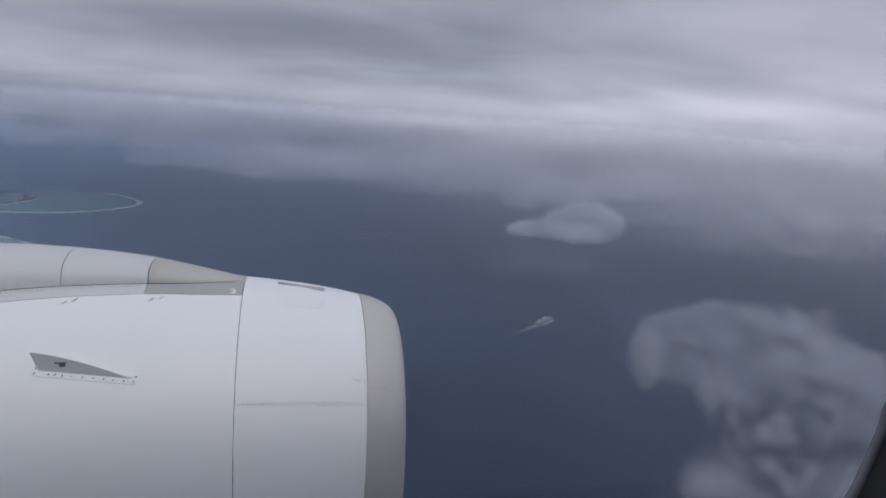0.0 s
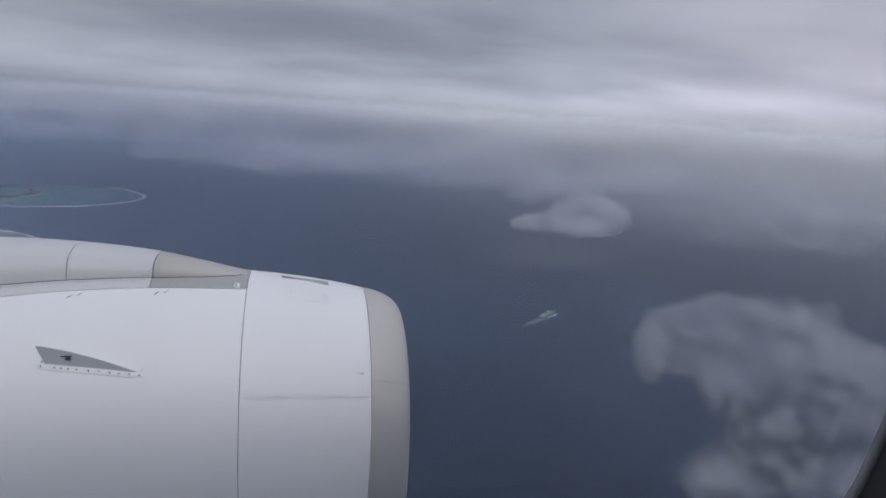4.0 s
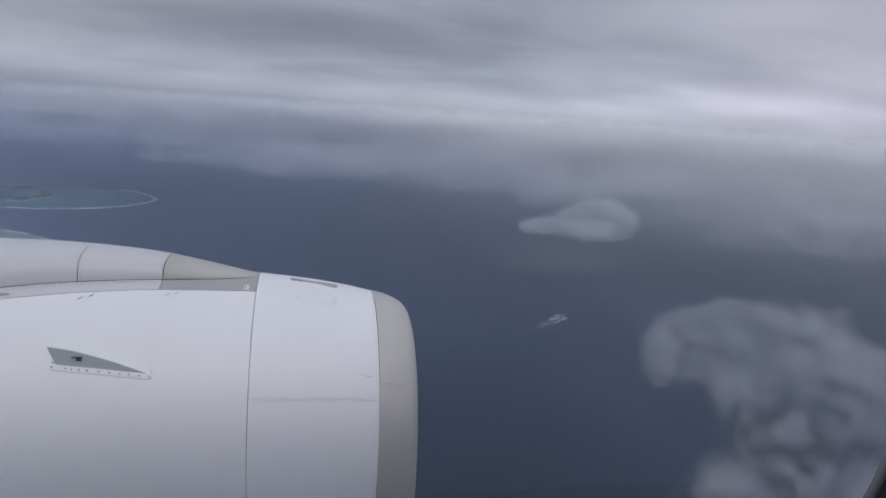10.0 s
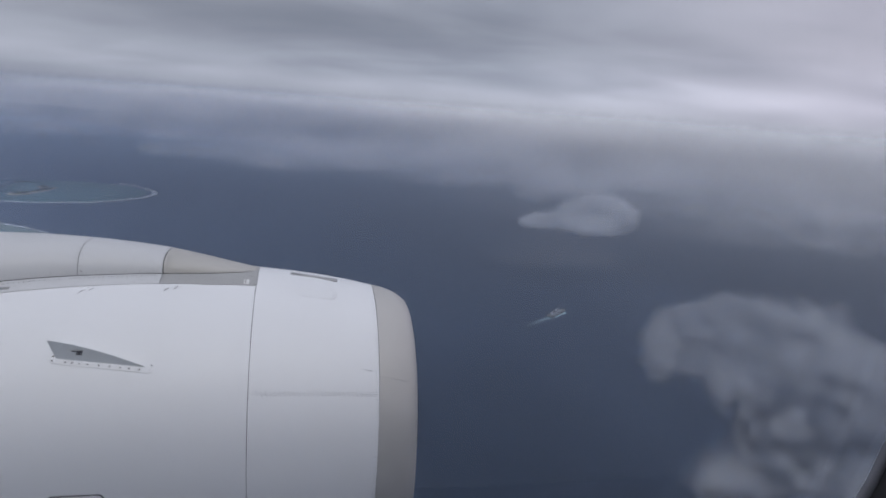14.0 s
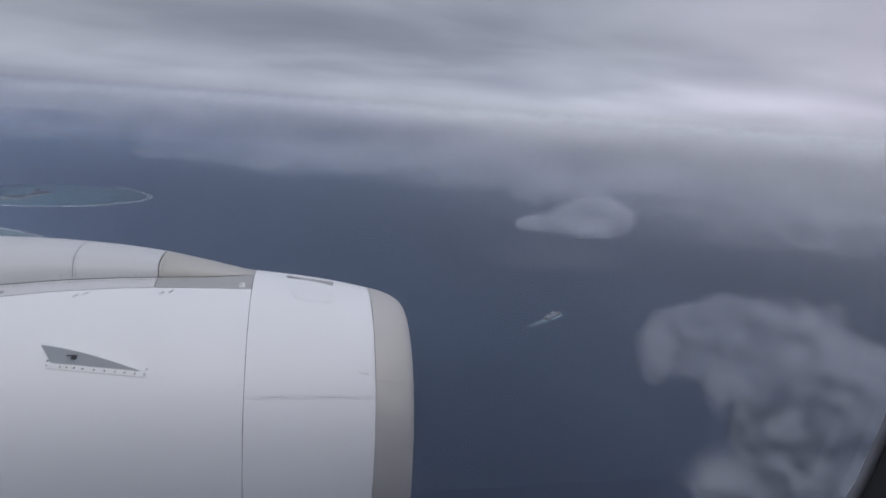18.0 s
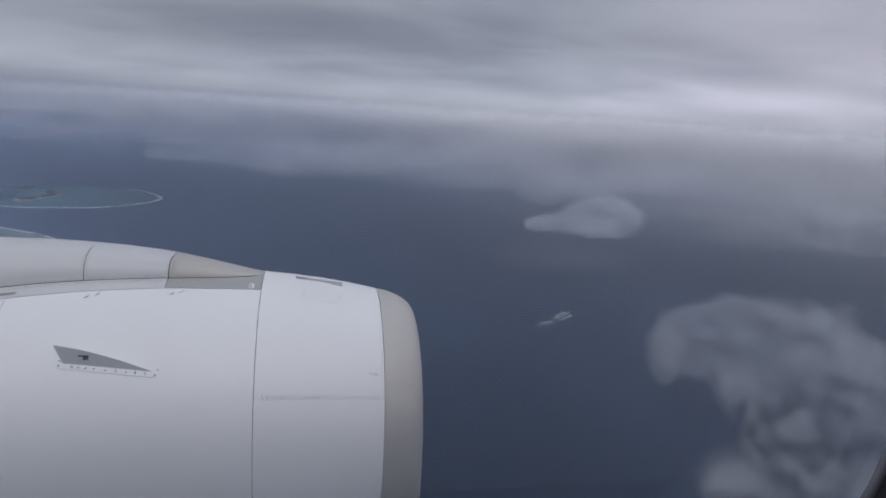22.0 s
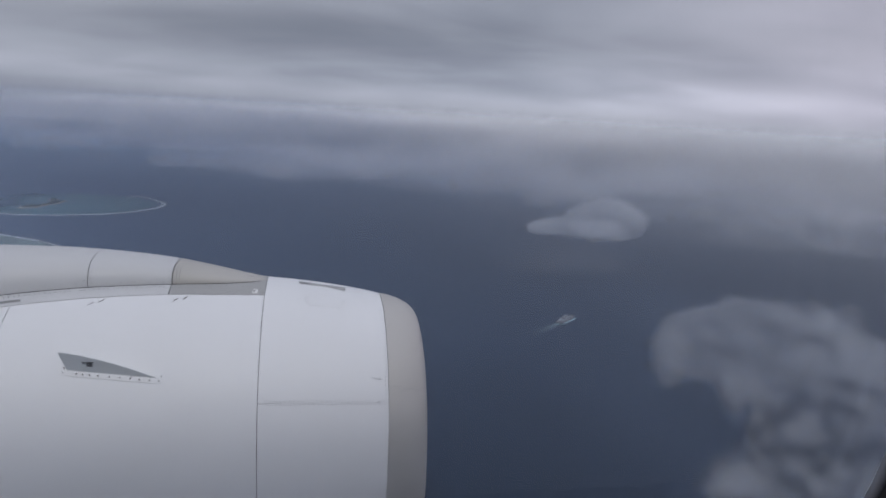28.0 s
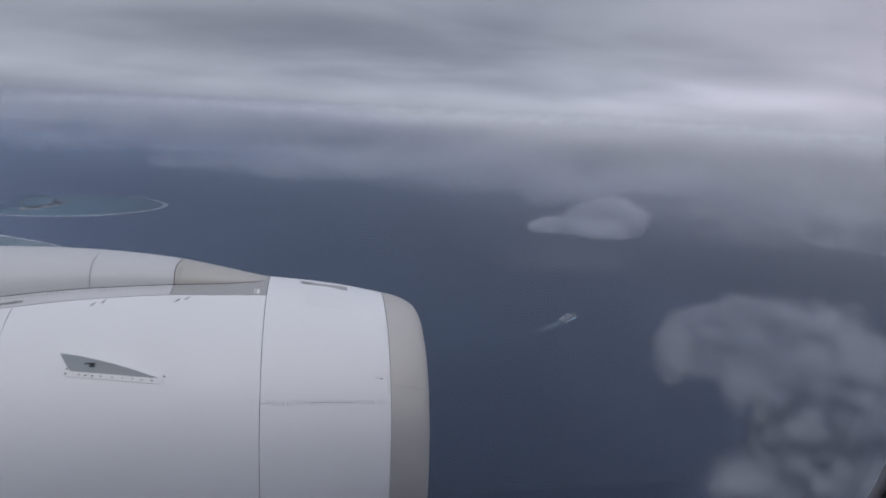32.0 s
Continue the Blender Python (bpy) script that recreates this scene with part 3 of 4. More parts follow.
def frame_at(p, normal, along=(1, 0, 0)):
    z = Vector(normal).normalized()
    x = (Vector(along) - z * z.dot(Vector(along))).normalized()
    y = z.cross(x)
    return Matrix(((x.x, y.x, z.x, p[0]), (x.y, y.y, z.y, p[1]), (x.z, y.z, z.z, p[2]), (0, 0, 0, 1)))


def stud(name, me, x, deg, parent, off=0.0005):
    slope = float(radius(x + 0.02) - radius(x - 0.02)) / 0.04
    ob = part(name, me, parent)
    ob.matrix_local = frame_at(on_nacelle(x, deg, off), (-slope, -math.cos(radians(deg)), math.sin(radians(deg))))
    return ob


rng = random.Random(4)
for k in range(27):
    x = -0.50 + k * 0.0485
    for side, host in ((0.72, inlet_upper), (-0.72, inlet_lower)):
        if rng.random() < 0.93:
            stud("rivet", HEAD if rng.random() < 0.5 else EXPOSED, x + (0.012 if side < 0 else 0) + rng.uniform(-0.003, 0.003), SEAM(x) + side, host)
for k in range(54):
    d = 70 - k * 2.0
    if abs(d - SEAM(0.8)) > 1.2:
        stud("rivet", SMALL, JOINT_LIP - 0.036, d, inlet_upper if d > SEAM(0.8) else inlet_lower)

# strake on the cowl's shoulder
strake = thing("nacelle_strake", "grey triangular strake bolted to the engine cowl", "strake", AIRCRAFT)
S0, S1 = np.array((-2.500, 32.3)), np.array((-1.522, 28.4))
RISE = Vector((-0.06, -0.30, 0.955)).normalized()


def strake_foot(f, off=0.0, shift=0.0):
    x, d = S0 + (S1 - S0) * f
    return Vector(on_nacelle(x, d + shift, off))


flange_rows = []
for f in span(0, 1, 24):
    inset = 0.0 if 0.03 < f < 0.97 else 0.5
    flange_rows.append([strake_foot(f, 0.007, -1.0 + 3.3 * k / 4 + (inset if k == 0 else -inset if k == 4 else 0)) for k in range(5)])
part("flange", slab("flange", flange_rows, [[p - Vector((0, -0.0045, 0.0045)) for p in row] for row in flange_rows], False, WHITE), strake, "white mounting flange")
plate_o, plate_i = [], []
for f in span(0.065, 0.945, 30):
    g = (f - 0.065) / 0.88
    tall = 0.215 * (1 - g ** 1.65)
    foot = strake_foot(f, 0.006, 0.9)
    tip = foot + RISE * tall + Vector((-0.045, 0, 0)) * (1 - g)
    plate_o.append([foot.lerp(tip, k / 6) for k in range(7)])
    plate_i.append([foot.lerp(tip, k / 6) + Vector((0, 0.010 * (1.2 - k / 6), 0.004)) for k in range(7)])
part("plate", slab("plate", plate_o, plate_i, False, STRAKE, False), strake, "thin grey strake plate")
for f in (0.03, 0.16, 0.22, 0.29, 0.37, 0.48, 0.58, 0.68, 0.77, 0.87, 0.965):
    ob = part("bolt", BOLT, strake)
    d = (S0 + (S1 - S0) * f)
    ob.matrix_local = frame_at(on_nacelle(d[0], d[1] - 0.05, 0.0075), (0, -math.cos(radians(d[1])), math.sin(radians(d[1]))))
for f, sh in ((0.035, 1.6), (0.985, 1.8), (0.72, 1.7), (0.86, 1.7)):
    ob = part("bolt", BOLT if f in (0.035, 0.985) else HEAD, strake)
    d = (S0 + (S1 - S0) * f)
    ob.matrix_local = frame_at(on_nacelle(d[0], d[1] + sh, 0.0075), (0, -math.cos(radians(d[1])), math.sin(radians(d[1]))))
# a dark emblem on the plate: two plain bars and a stem
base_e = strake_foot(0.29, 0.006, 0.9) + RISE * 0.085 + Vector((0, -0.006, 0))
for i, (w, hgt, ox, oz) in enumerate(((0.105, 0.012, 0.0, 0.034), (0.050, 0.030, 0.014, 0.020), (0.026, 0.018, 0.010, 0.002), (0.060, 0.008, 0.01, -0.006))):
    ob = part("emblem", box_mesh("emblem", -w / 2 + ox, w / 2 + ox, -0.004, 0.002, oz - hgt / 2, oz + hgt / 2, plain("emblem_grey", (0.11, 0.11, 0.12), 0.5)), strake, "dark plain emblem")
    ob.matrix_local = frame_at(base_e, Vector((0, 0, 1)), (1, 0, -0.09)) @ pose(0, 0, 0, 17, 0, 0)


# patches lying on the nacelle's skin
def patch_mesh(name, x0, x1, d0, d1, corner, material, off, lean=0.0, taper=1.0, n=6):
    """A rounded plate on the skin; corner in metres, lean: degrees gained along it, taper: its height at the fore end."""
    r = float(radius((x0 + x1) / 2))
    hx, hy = (x1 - x0) / 2, radians(d1 - d0) * r / 2
    corner = min(corner, hx * 0.99, hy * 0.99)
    pts = []
    for sx, sy, a0 in ((1, 1, 0), (-1, 1, 90), (-1, -1, 180), (1, -1, 270)):
        for k in range(n):
            a = radians(a0 + 90 * k / (n - 1))
            pts.append((sx * (hx - corner) + corner * math.cos(a), sy * (hy - corner) + corner * math.sin(a)))
    def place(u, v, o):
        f = (u + hx) / (2 * hx)
        v2 = v * (1 + (taper - 1) * f)
        return on_nacelle((x0 + x1) / 2 + u, (d0 + d1) / 2 + math.degrees(v2 / r) + lean * (f - 0.5), o)
    levels = [(1.0, off - 0.004), (1.0, off)] + [(s, off) for s in (0.75, 0.5, 0.25)]
    verts = [place(u * s, v * s, o) for s, o in levels for u, v in pts] + [place(0, 0, off)]
    m = len(pts)
    faces = [(j * m + k, j * m + (k + 1) % m, (j + 1) * m + (k + 1) % m, (j + 1) * m + k) for j in range(len(levels) - 1) for k in range(m)]
    faces += [((len(levels) - 1) * m + k, (len(levels) - 1) * m + (k + 1) % m, len(levels) * m) for k in range(m)]
    return mesh_of(name, verts, faces, material, False)


hatch = part("access_hatch", patch_mesh("access_hatch", -0.115, 0.350, 64.6, 73.4, 0.085, GREY, 0.0012, -0.2), engine, "rounded access hatch with a ring of screws")
part("hatch_cover", patch_mesh("hatch_cover", -0.109, 0.344, 64.75, 73.25, 0.081, WHITE, 0.0035, -0.2), hatch)
for k in range(15):
    a = 2 * math.pi * k / 15
    ca, sa = math.cos(a), math.sin(a)
    sq = max(abs(ca), abs(sa)) ** 0.9
    stud("screw", HEAD, 0.118 + 0.198 * ca / sq, 69.0 + 3.2 * sa / sq - 0.1 * ca, hatch, 0.004)
stud("screw", SMALL, 0.13, 69.2, hatch, 0.004)
VENT = plain("vent_grey", (0.26, 0.26, 0.262), 0.6)
vent = part("vent_slot", patch_mesh("vent_slot", -0.20, 0.375, 84.7, 89.0, 0.004, VENT, 0.0025, -0.9, 1.6), engine, "sunken grey vent slot on the crown")
part("vent_floor", patch_mesh("vent_floor", -0.06, 0.360, 85.0, 87.3, 0.004, GREY, 0.0045, -0.9, 1.7), vent)
for x, d in ((-2.388, 60.9), (-2.292, 62.4), (-1.533, 63.2), (-1.436, 64.5)):
    part("stencil_mark", patch_mesh("stencil_mark", x - 0.021, x + 0.021, d - 0.26, d + 0.26, 0.002, STENCIL, 0.0022, 1.7), engine, "short black stencil stroke")
part("placard", patch_mesh("placard", -0.725, -0.665, 70.0, 73.6, 0.003, LABEL, 0.004), engine, "small white placard")
part("placard_bar", patch_mesh("placard_bar", -0.712, -0.698, 71.2, 72.6, 0.002, RIVET, 0.0055), engine, "grey bar on the placard")
part("static_port", patch_mesh("static_port", 0.712, 0.738, 28.5, 29.0, 0.008, STENCIL, 0.002), engine, "small dark port with a soot streak")
part("soot_streak", patch_mesh("soot_streak", 0.62, 0.712, 29.0, 29.25, 0.002, FADED, 0.0018, -0.9, 1.8), engine, "faint soot streak")
for x, d, w in ((-2.25, 46.0, 0.05), (-2.22, 42.5, 0.03), (-2.31, 39.6, 0.02), (-2.24, 40.2, 0.03), (-2.62, 52.0, 0.02), (-2.42, 52.5, 0.03), (-1.57, 54.5, 0.025), (-1.00, 55.5, 0.03), (-0.78, 54.5, 0.03)):
    part("faded_mark", patch_mesh("faded_mark", x - w / 3, x + w / 3, d - 0.2, d + 0.2, 0.002, FADED, 0.0015, 0.8), engine, "faded scuff mark")
for x, d in ((-0.645, 24.6), (-0.535, 16.0), (-2.31, 38.0)):
    stud("plug", HEAD, x, d, engine)
lower_hatch = part("service_panel", patch_mesh("service_panel", -2.48, -1.95, -24.0, -10.1, 0.05, GAP, 0.0010), engine, "rounded service panel low on the cowl")
part("panel_cover", patch_mesh("panel_cover", -2.468, -1.962, -23.6, -10.45, 0.046, WHITE, 0.003), lower_hatch)
part("hinge_block", patch_mesh("hinge_block", -3.45, -3.10, 61.4, 62.7, 0.004, VENT, 0.005, 2.2), engine, "grey hinge fitting beside the reverser joint")
# edge seam of the pylon's skirt and its rivets
skirt = lambda x: 90 - math.degrees(math.asin(min(0.95, smooth_interp(x, PY_X, PY_HALF) / float(radius(x)))))
cowl("skirt_seam", span(-6.3, -0.66, 60), lambda x: skirt(x) - 0.34, lambda x: skirt(x) + 0.1, 2, pylon, GAP, 0.0035, 0.004, "dark sealant line round the fairing's foot")
for k in range(42):
    x = -3.62 + k * 0.048 + (0.05 if 20 < k < 24 else 0.0)
    if x > APRON_X - 0.03:
        break
    stud("rivet", DOME, x, skirt(x) - 2.1, pylon, 0.002)


def on_fairing(x, u, off=0.0015):
    """A place on the near flank of the pylon fairing and the way out of it; u: 0 at the crest, 1 at the foot."""
    top, half = smooth_interp(x, PY_X, PY_TOP), smooth_interp(x, PY_X, PY_HALF)
    foot = AXIS_Z + math.sqrt(float(radius(x)) ** 2 - half ** 2)
    a = u * math.pi / 2
    way = Vector((0, -math.sin(a), 0.25 + math.cos(a))).normalized()
    return Vector((x, AXIS_Y - half * math.sin(a) ** 0.82, foot + (top - foot) * math.cos(a) ** 0.72)) + way * off, way


def fairing_rivet(me, x, u):
    place, way = on_fairing(x, u)
    ob = part("rivet", me, pylon)
    ob.matrix_local = frame_at(place, way)


for k in range(13):
    fairing_rivet(HEAD, -3.5 + k * 0.148, 0.965)
for u in (0.42, 0.58, 0.72, 0.84, 0.92):           # both sides of the panel joint
    for dx in (-0.03, 0.03):
        fairing_rivet(SMALL, PANEL_X + dx, u + (0.03 if dx > 0 else 0.0))
for k in range(9):                                 # along the nose fairing's seam
    fairing_rivet(SMALL, APRON_X + 0.045, 0.40 + 0.058 * k)
    if k % 2:
        fairing_rivet(SMALL, APRON_X + 0.075, 0.40 + 0.058 * k)
for u in (0.35, 0.62, 0.86):
    fairing_rivet(HEAD, APRON_X - 0.035, u)

# ---------- atoll ----------
def ragged(k, n, amp, seed):
    return 1 + amp * (noise.noise(Vector((3 * math.cos(2 * math.pi * k / n) + seed, 3 * math.sin(2 * math.pi * k / n), seed))) +
                      0.5 * noise.noise(Vector((9 * math.cos(2 * math.pi * k / n), 9 * math.sin(2 * math.pi * k / n) + seed, seed))))


m = Mat("lagoon_water")
shoal = m.ramp(m.noise(0.014, 5, 0.6, 0.8), 0.35, 0.68)
c = m.mix(shoal, (0.050, 0.135, 0.160), (0.070, 0.172, 0.180))
c = m.mix(m.ramp(m.noise(0.03, 5, 0.6), 0.6, 0.72, 0.0, 0.5), c, (0.075, 0.115, 0.130))
pos = m.n("ShaderNodeSeparateXYZ")
m.t.links.new(m.co.outputs["Object"], pos.inputs[0])
shelf = m.ramp(m.math("ADD", pos.outputs[0], m.math("MULTIPLY", m.noise(0.012, 4, 0.6), 160.0)), -150.0, 40.0, 0.0, 0.95)   # the shelf sinks away aft
LAGOON = m.done(m.veil(shelf, m.surface(c, 0.4, 0.0, m.bump(m.noise(0.08, 4), 0.3, 1.0), 0.2)))
m = Mat("surf_foam")
fo = m.ramp(m.noise(0.05, 6, 0.65, 0.6), 0.26, 0.52)
SURF = m.done(m.veil(m.math("MULTIPLY", fo, 0.95), m.surface(m.mix(m.ramp(m.noise(0.2, 4), 0.3, 0.7), (0.80, 0.82, 0.82), (0.62, 0.66, 0.66)), 0.8)))
SAND = plain("coral_sand", (0.42, 0.38, 0.31), 0.9, var=0.3, scale=0.06)
m = Mat("scrub_canopy")
c = m.mix(m.ramp(m.noise(0.12, 6, 0.65), 0.35, 0.65), (0.040, 0.048, 0.036), (0.075, 0.080, 0.055))
SCRUB = m.done(m.surface(c, 0.85, 0.0, m.bump(m.noise(0.25, 5, 0.6), 0.9, 2.0), 0.2))


def reef_ribbon(name, outline, widths, z, material):
    """A flat raised band along an outline, its edges ragged."""
    n = len(outline)
    rows_o, rows_i = [], []
    for k in range(n):
        a, b = Vector(outline[max(0, k - 1)]), Vector(outline[min(n - 1, k + 1)])
        t = (b - a).normalized()
        nv = Vector((-t.y, t.x, 0))
        w = widths[k]
        p = Vector(outline[k])
        row = [p + nv * (w * (j / 4 - 0.5)) + Vector((0, 0, z + 0.8 * math.sin(math.pi * j / 4))) for j in range(5)]
        rows_o.append(row)
        rows_i.append([q - Vector((0, 0, 0.4)) for q in row])
    return slab(name, rows_o, rows_i, True, material)


def mound(name, outline, height, z, material, seed, rings=9, lump=0.5):
    """A low mass with the given outline, lumpy on top."""
    n = len(outline)
    c = sum((Vector(p) for p in outline), Vector()) / n
    verts, faces = [], []
    for j in range(rings):
        s = 1 - j / rings
        for p in outline:
            q = c + (Vector(p) - c) * s
            h = height * (1 - s ** 4) ** 0.5 * (1 + lump * noise.noise(q * 0.05 + Vector((seed, 0, 0))) + lump * 0.6 * noise.noise(q * 0.16))
            verts.append((q.x, q.y, z + max(0.0, h) + (0.0 if j else -0.6)))
    verts.append((c.x, c.y, z + height))
    for j in range(rings - 1):
        for k in range(n):
            faces.append((j * n + k, j * n + (k + 1) % n, (j + 1) * n + (k + 1) % n, (j + 1) * n + k))
    for k in range(n):
        faces.append(((rings - 1) * n + k, (rings - 1) * n + (k + 1) % n, rings * n))
    return mesh_of(name, verts, faces, material)


# the atoll's long axis lies across the view; its blunt end points forward
ATOLL = Matrix.Translation((-600, 1748, 0)) @ Matrix.Rotation(radians(-3), 4, "Z")
atoll = thing("atoll", "turquoise ring reef with white surf and one sandy islet", "island", ATOLL)
AL, AW = 218.0, 168.0


def rim_at(a, scale=1.0):
    """Outline of the reef: an egg, blunt forward and drawn out aft."""
    k = 1 + 0.05 * noise.noise(Vector((math.cos(a) * 2.0, math.sin(a) * 2.0, 4.2))) + 0.02 * noise.noise(Vector((math.cos(a) * 9, math.sin(a) * 9, 1.0)))
    x = math.cos(a)
    long = AL if x > 0 else AL * 1.35
    return (long * x * k * scale, AW * math.sin(a) * (1 - 0.10 * x) * k * scale, 0.0)


lag = [rim_at(2 * math.pi * k / 160, 0.985) for k in range(160)]
part("lagoon", mound("lagoon", lag, 0.5, 0.25, LAGOON, 1.0, 6, 0.0), atoll, "shallow turquoise lagoon")
fore = [rim_at(radians(a)) for a in np.linspace(-128, 66, 150)]
fw = [max(5.0, 13 * (0.35 + 0.65 * math.cos(radians(a * 0.72)) ** 2) * (1 + 0.5 * noise.noise(Vector((a * 0.12, 0, 3))))) * (0.45 if a > 25 or a < -75 else 1.0) for a in np.linspace(-128, 66, 150)]
part("surf", reef_ribbon("surf", fore, fw, 0.9, SURF), atoll, "white breaking surf along the reef edge")
islet_shape = lambda s, sx, sy, tilt, ox, oy: [(ox + (sx * s * math.cos(a) * math.cos(tilt) - sy * s * math.sin(a) * math.sin(tilt)) * ragged(k, 48, 0.2, ox), oy + (sx * s * math.cos(a) * math.sin(tilt) + sy * s * math.sin(a) * math.cos(tilt)) * ragged(k, 48, 0.2, ox), 0) for k, a in ((k, 2 * math.pi * k / 48) for k in range(48))]
for ox, oy, sx, sy, tilt in ((-62, -62, 25, 32, -0.5), (-36, -6, 17, 46, -0.25), (-56, 40, 11, 30, 0.35)):
    part("beach", mound("beach", islet_shape(1.0, sx, sy, tilt, ox, oy), 1.9, 0.6, SAND, ox, 6, 0.3), atoll, "pale coral sand beach")
    part("scrub", mound("scrub", islet_shape(0.74, sx, sy, tilt, ox, oy), 2.2, 1.9, SCRUB, ox, 9, 0.5), atoll, "dark green scrub on the islet")
near_reef = thing("reef", "pale reef flat edged with a white line of surf", "reef", Matrix.Translation((-640, 1345, 0)) @ Matrix.Rotation(radians(-26), 4, "Z"))
flat_shape = [(205 * math.cos(a) * ragged(k, 90, 0.1, 2.2), 40 * math.sin(a) * ragged(k, 90, 0.12, 7.1), 0) for k, a in ((k, 2 * math.pi * k / 90) for k in range(90))]
SHALLOW = plain("reef_shallow", (0.20, 0.27, 0.27), 0.6, var=0.35, scale=0.02)
part("reef_flat", mound("reef_flat", flat_shape, 0.4, 0.3, SHALLOW, 3.0, 5, 0.0), near_reef, "pale submerged reef flat")
part("surf", reef_ribbon("surf", [flat_shape[k] for k in range(-6, 40)], [5 + 4 * noise.noise(Vector((k * 0.35, 5, 0))) for k in range(46)], 0.8, SURF), near_reef, "white surf line")

# ---------- ship under way ----------
HULL = plain("hull_grey", (0.20, 0.21, 0.22), 0.5, 0.1, scale=0.4)
DECK = plain("deck_sand_grey", (0.24, 0.24, 0.24), 0.8, scale=0.3)
HOUSE = plain("superstructure_pale", (0.38, 0.40, 0.43), 0.5, scale=0.3)
DARKG = plain("ship_glass", (0.03, 0.035, 0.04), 0.2)
ship = thing("ship", "grey steel ship under way, white wake astern", "ship", Matrix.Translation((356, 845, 0)) @ Matrix.Rotation(radians(38), 4, "Z"))
hl, hr = [], []
for f in span(0, 1, 22):
    x = -21 + 43 * f
    beam = 4.9 * min(1.0, (1 - f) * 3.2) ** 0.6 * (0.9 + 0.1 * min(1, f * 5))
    sheer = 3.4 + 1.9 * max(0, f - 0.55) ** 1.5 * 2.6
    ribs = []
    for k in range(13):
        u = -1 + 2 * k / 12
        ribs.append((x + (1.6 * max(0, f - 0.85) * 4) * abs(u) ** 2, beam * math.copysign(abs(u) ** 0.45, u), -1.2 + (sheer + 1.2) * abs(u) ** 2.2))
    hl.append(ribs)
    hr.append([(a, b * 0.96, c + 0.1) for a, b, c in ribs])
part("hull", slab("hull", hl, hr, False, HULL), ship, "grey steel hull")
dk = [[(row[0][0], row[0][1] * (1 - 2 * k / 6) * 0.97, row[0][2] - 0.5) for k in range(7)] for row in hl]
part("deck", slab("deck", dk, [[(a, b, c - 0.2) for a, b, c in r] for r in dk], False, DECK), ship, "sand-grey deck")
for nm, dims, mt in (("deckhouse", (-11, 5, -3.6, 3.6, 2.8, 5.2), HOUSE), ("bridge", (-1.5, 4.4, -3.9, 3.9, 5.2, 7.0), HOUSE), ("bridge_windows", (4.3, 4.55, -3.4, 3.4, 6.0, 6.7), DARKG),
                     ("funnel", (-9.5, -6.3, -1.4, 1.4, 5.2, 7.8), HULL), ("hangar", (-17.5, -11.4, -3.0, 3.0, 2.8, 4.6), HOUSE), ("mast", (0.3, 0.7, -0.2, 0.2, 7.0, 9.6), HOUSE),
                     ("radar", (-0.3, 1.4, -1.5, 1.5, 8.6, 8.9), HOUSE), ("gun_mount", (10.0, 12.6, -1.2, 1.2, 3.6, 5.0), HOUSE), ("crane", (-15.5, -14.8, 1.0, 1.7, 4.6, 7.4), HOUSE), ("boat", (-6.0, -1.5, 3.65, 4.6, 4.2, 5.2), LABEL)):
    part(nm, box_mesh(nm, *dims, mt, 0.12), ship)
m = Mat("wake_foam")
fade = m.n("ShaderNodeAttribute")
fade.attribute_name = "foam"
fo = m.ramp(m.noise(0.22, 6, 0.65, 0.5, (0.5, 1, 1)), 0.22, 0.55)
WAKE = m.done(m.veil(m.math("MULTIPLY", fo, fade.outputs["Fac"], True), m.surface((0.58, 0.80, 0.86), 0.7)))


def foam_strip(name, start, length, w0, w1, strength, fade_power, parent, label):
    rows_o, values = [], []
    for f in span(0, 1, 40):
        w = w0 + (w1 - w0) * f ** 0.7
        rows_o.append([(start[0] - length * f, start[1] + w * (k / 8 - 0.5) + 1.2 * noise.noise(Vector((f * 7, k, 1))), 0.25 + 0.25 * math.sin(math.pi * k / 8)) for k in range(9)])
        values += [strength * (1 - f) ** fade_power * math.sin(math.pi * (0.08 + 0.84 * k / 8)) for k in range(9)]
    me = slab(name, rows_o, [[(a, b, c - 0.2) for a, b, c in r] for r in rows_o], True, WAKE)
    me.attributes.new("foam", "FLOAT", "POINT").data.foreach_set("value", values + [0.0] * (len(me.vertices) - len(values)))
    return part(name, me, parent, label)


wake = thing("wake", "pale blue-white foam wake trailing behind a ship", "wake", ship.matrix_world.copy())
foam_strip("stern_wash", (-17, 0), 85, 8, 17, 0.42, 1.3, wake, "churned stern wash")
foam_strip("bow_wave", (20, -4.6), 44, 3.0, 9.0, 1.0, 0.4, wake, "white bow wave")
foam_strip("bow_wave", (20, 4.6), 40, 3.0, 8.0, 0.9, 0.5, wake, "white bow wave")

# ---------- clouds ----------


def along(way, dist):
    return Vector(EYE) + Vector(way).normalized() * dist


def cloud(name, way, dist, lobes, cell, label, seed, material=None, group="low cumulus clouds", **kw):
    at = along(way, dist)
    bearing = math.atan2(-way[0], way[1])
    ob = new(name, cloud_mesh(name, lobes, cell, material or CUMULUS, seed, **kw))
    ob.matrix_world = Matrix.Translation(at) @ Matrix.Rotation(bearing, 4, "Z")
    return tagged(ob, label, "cloud", group, "stuff" if material is FAR_VAPOUR else "")


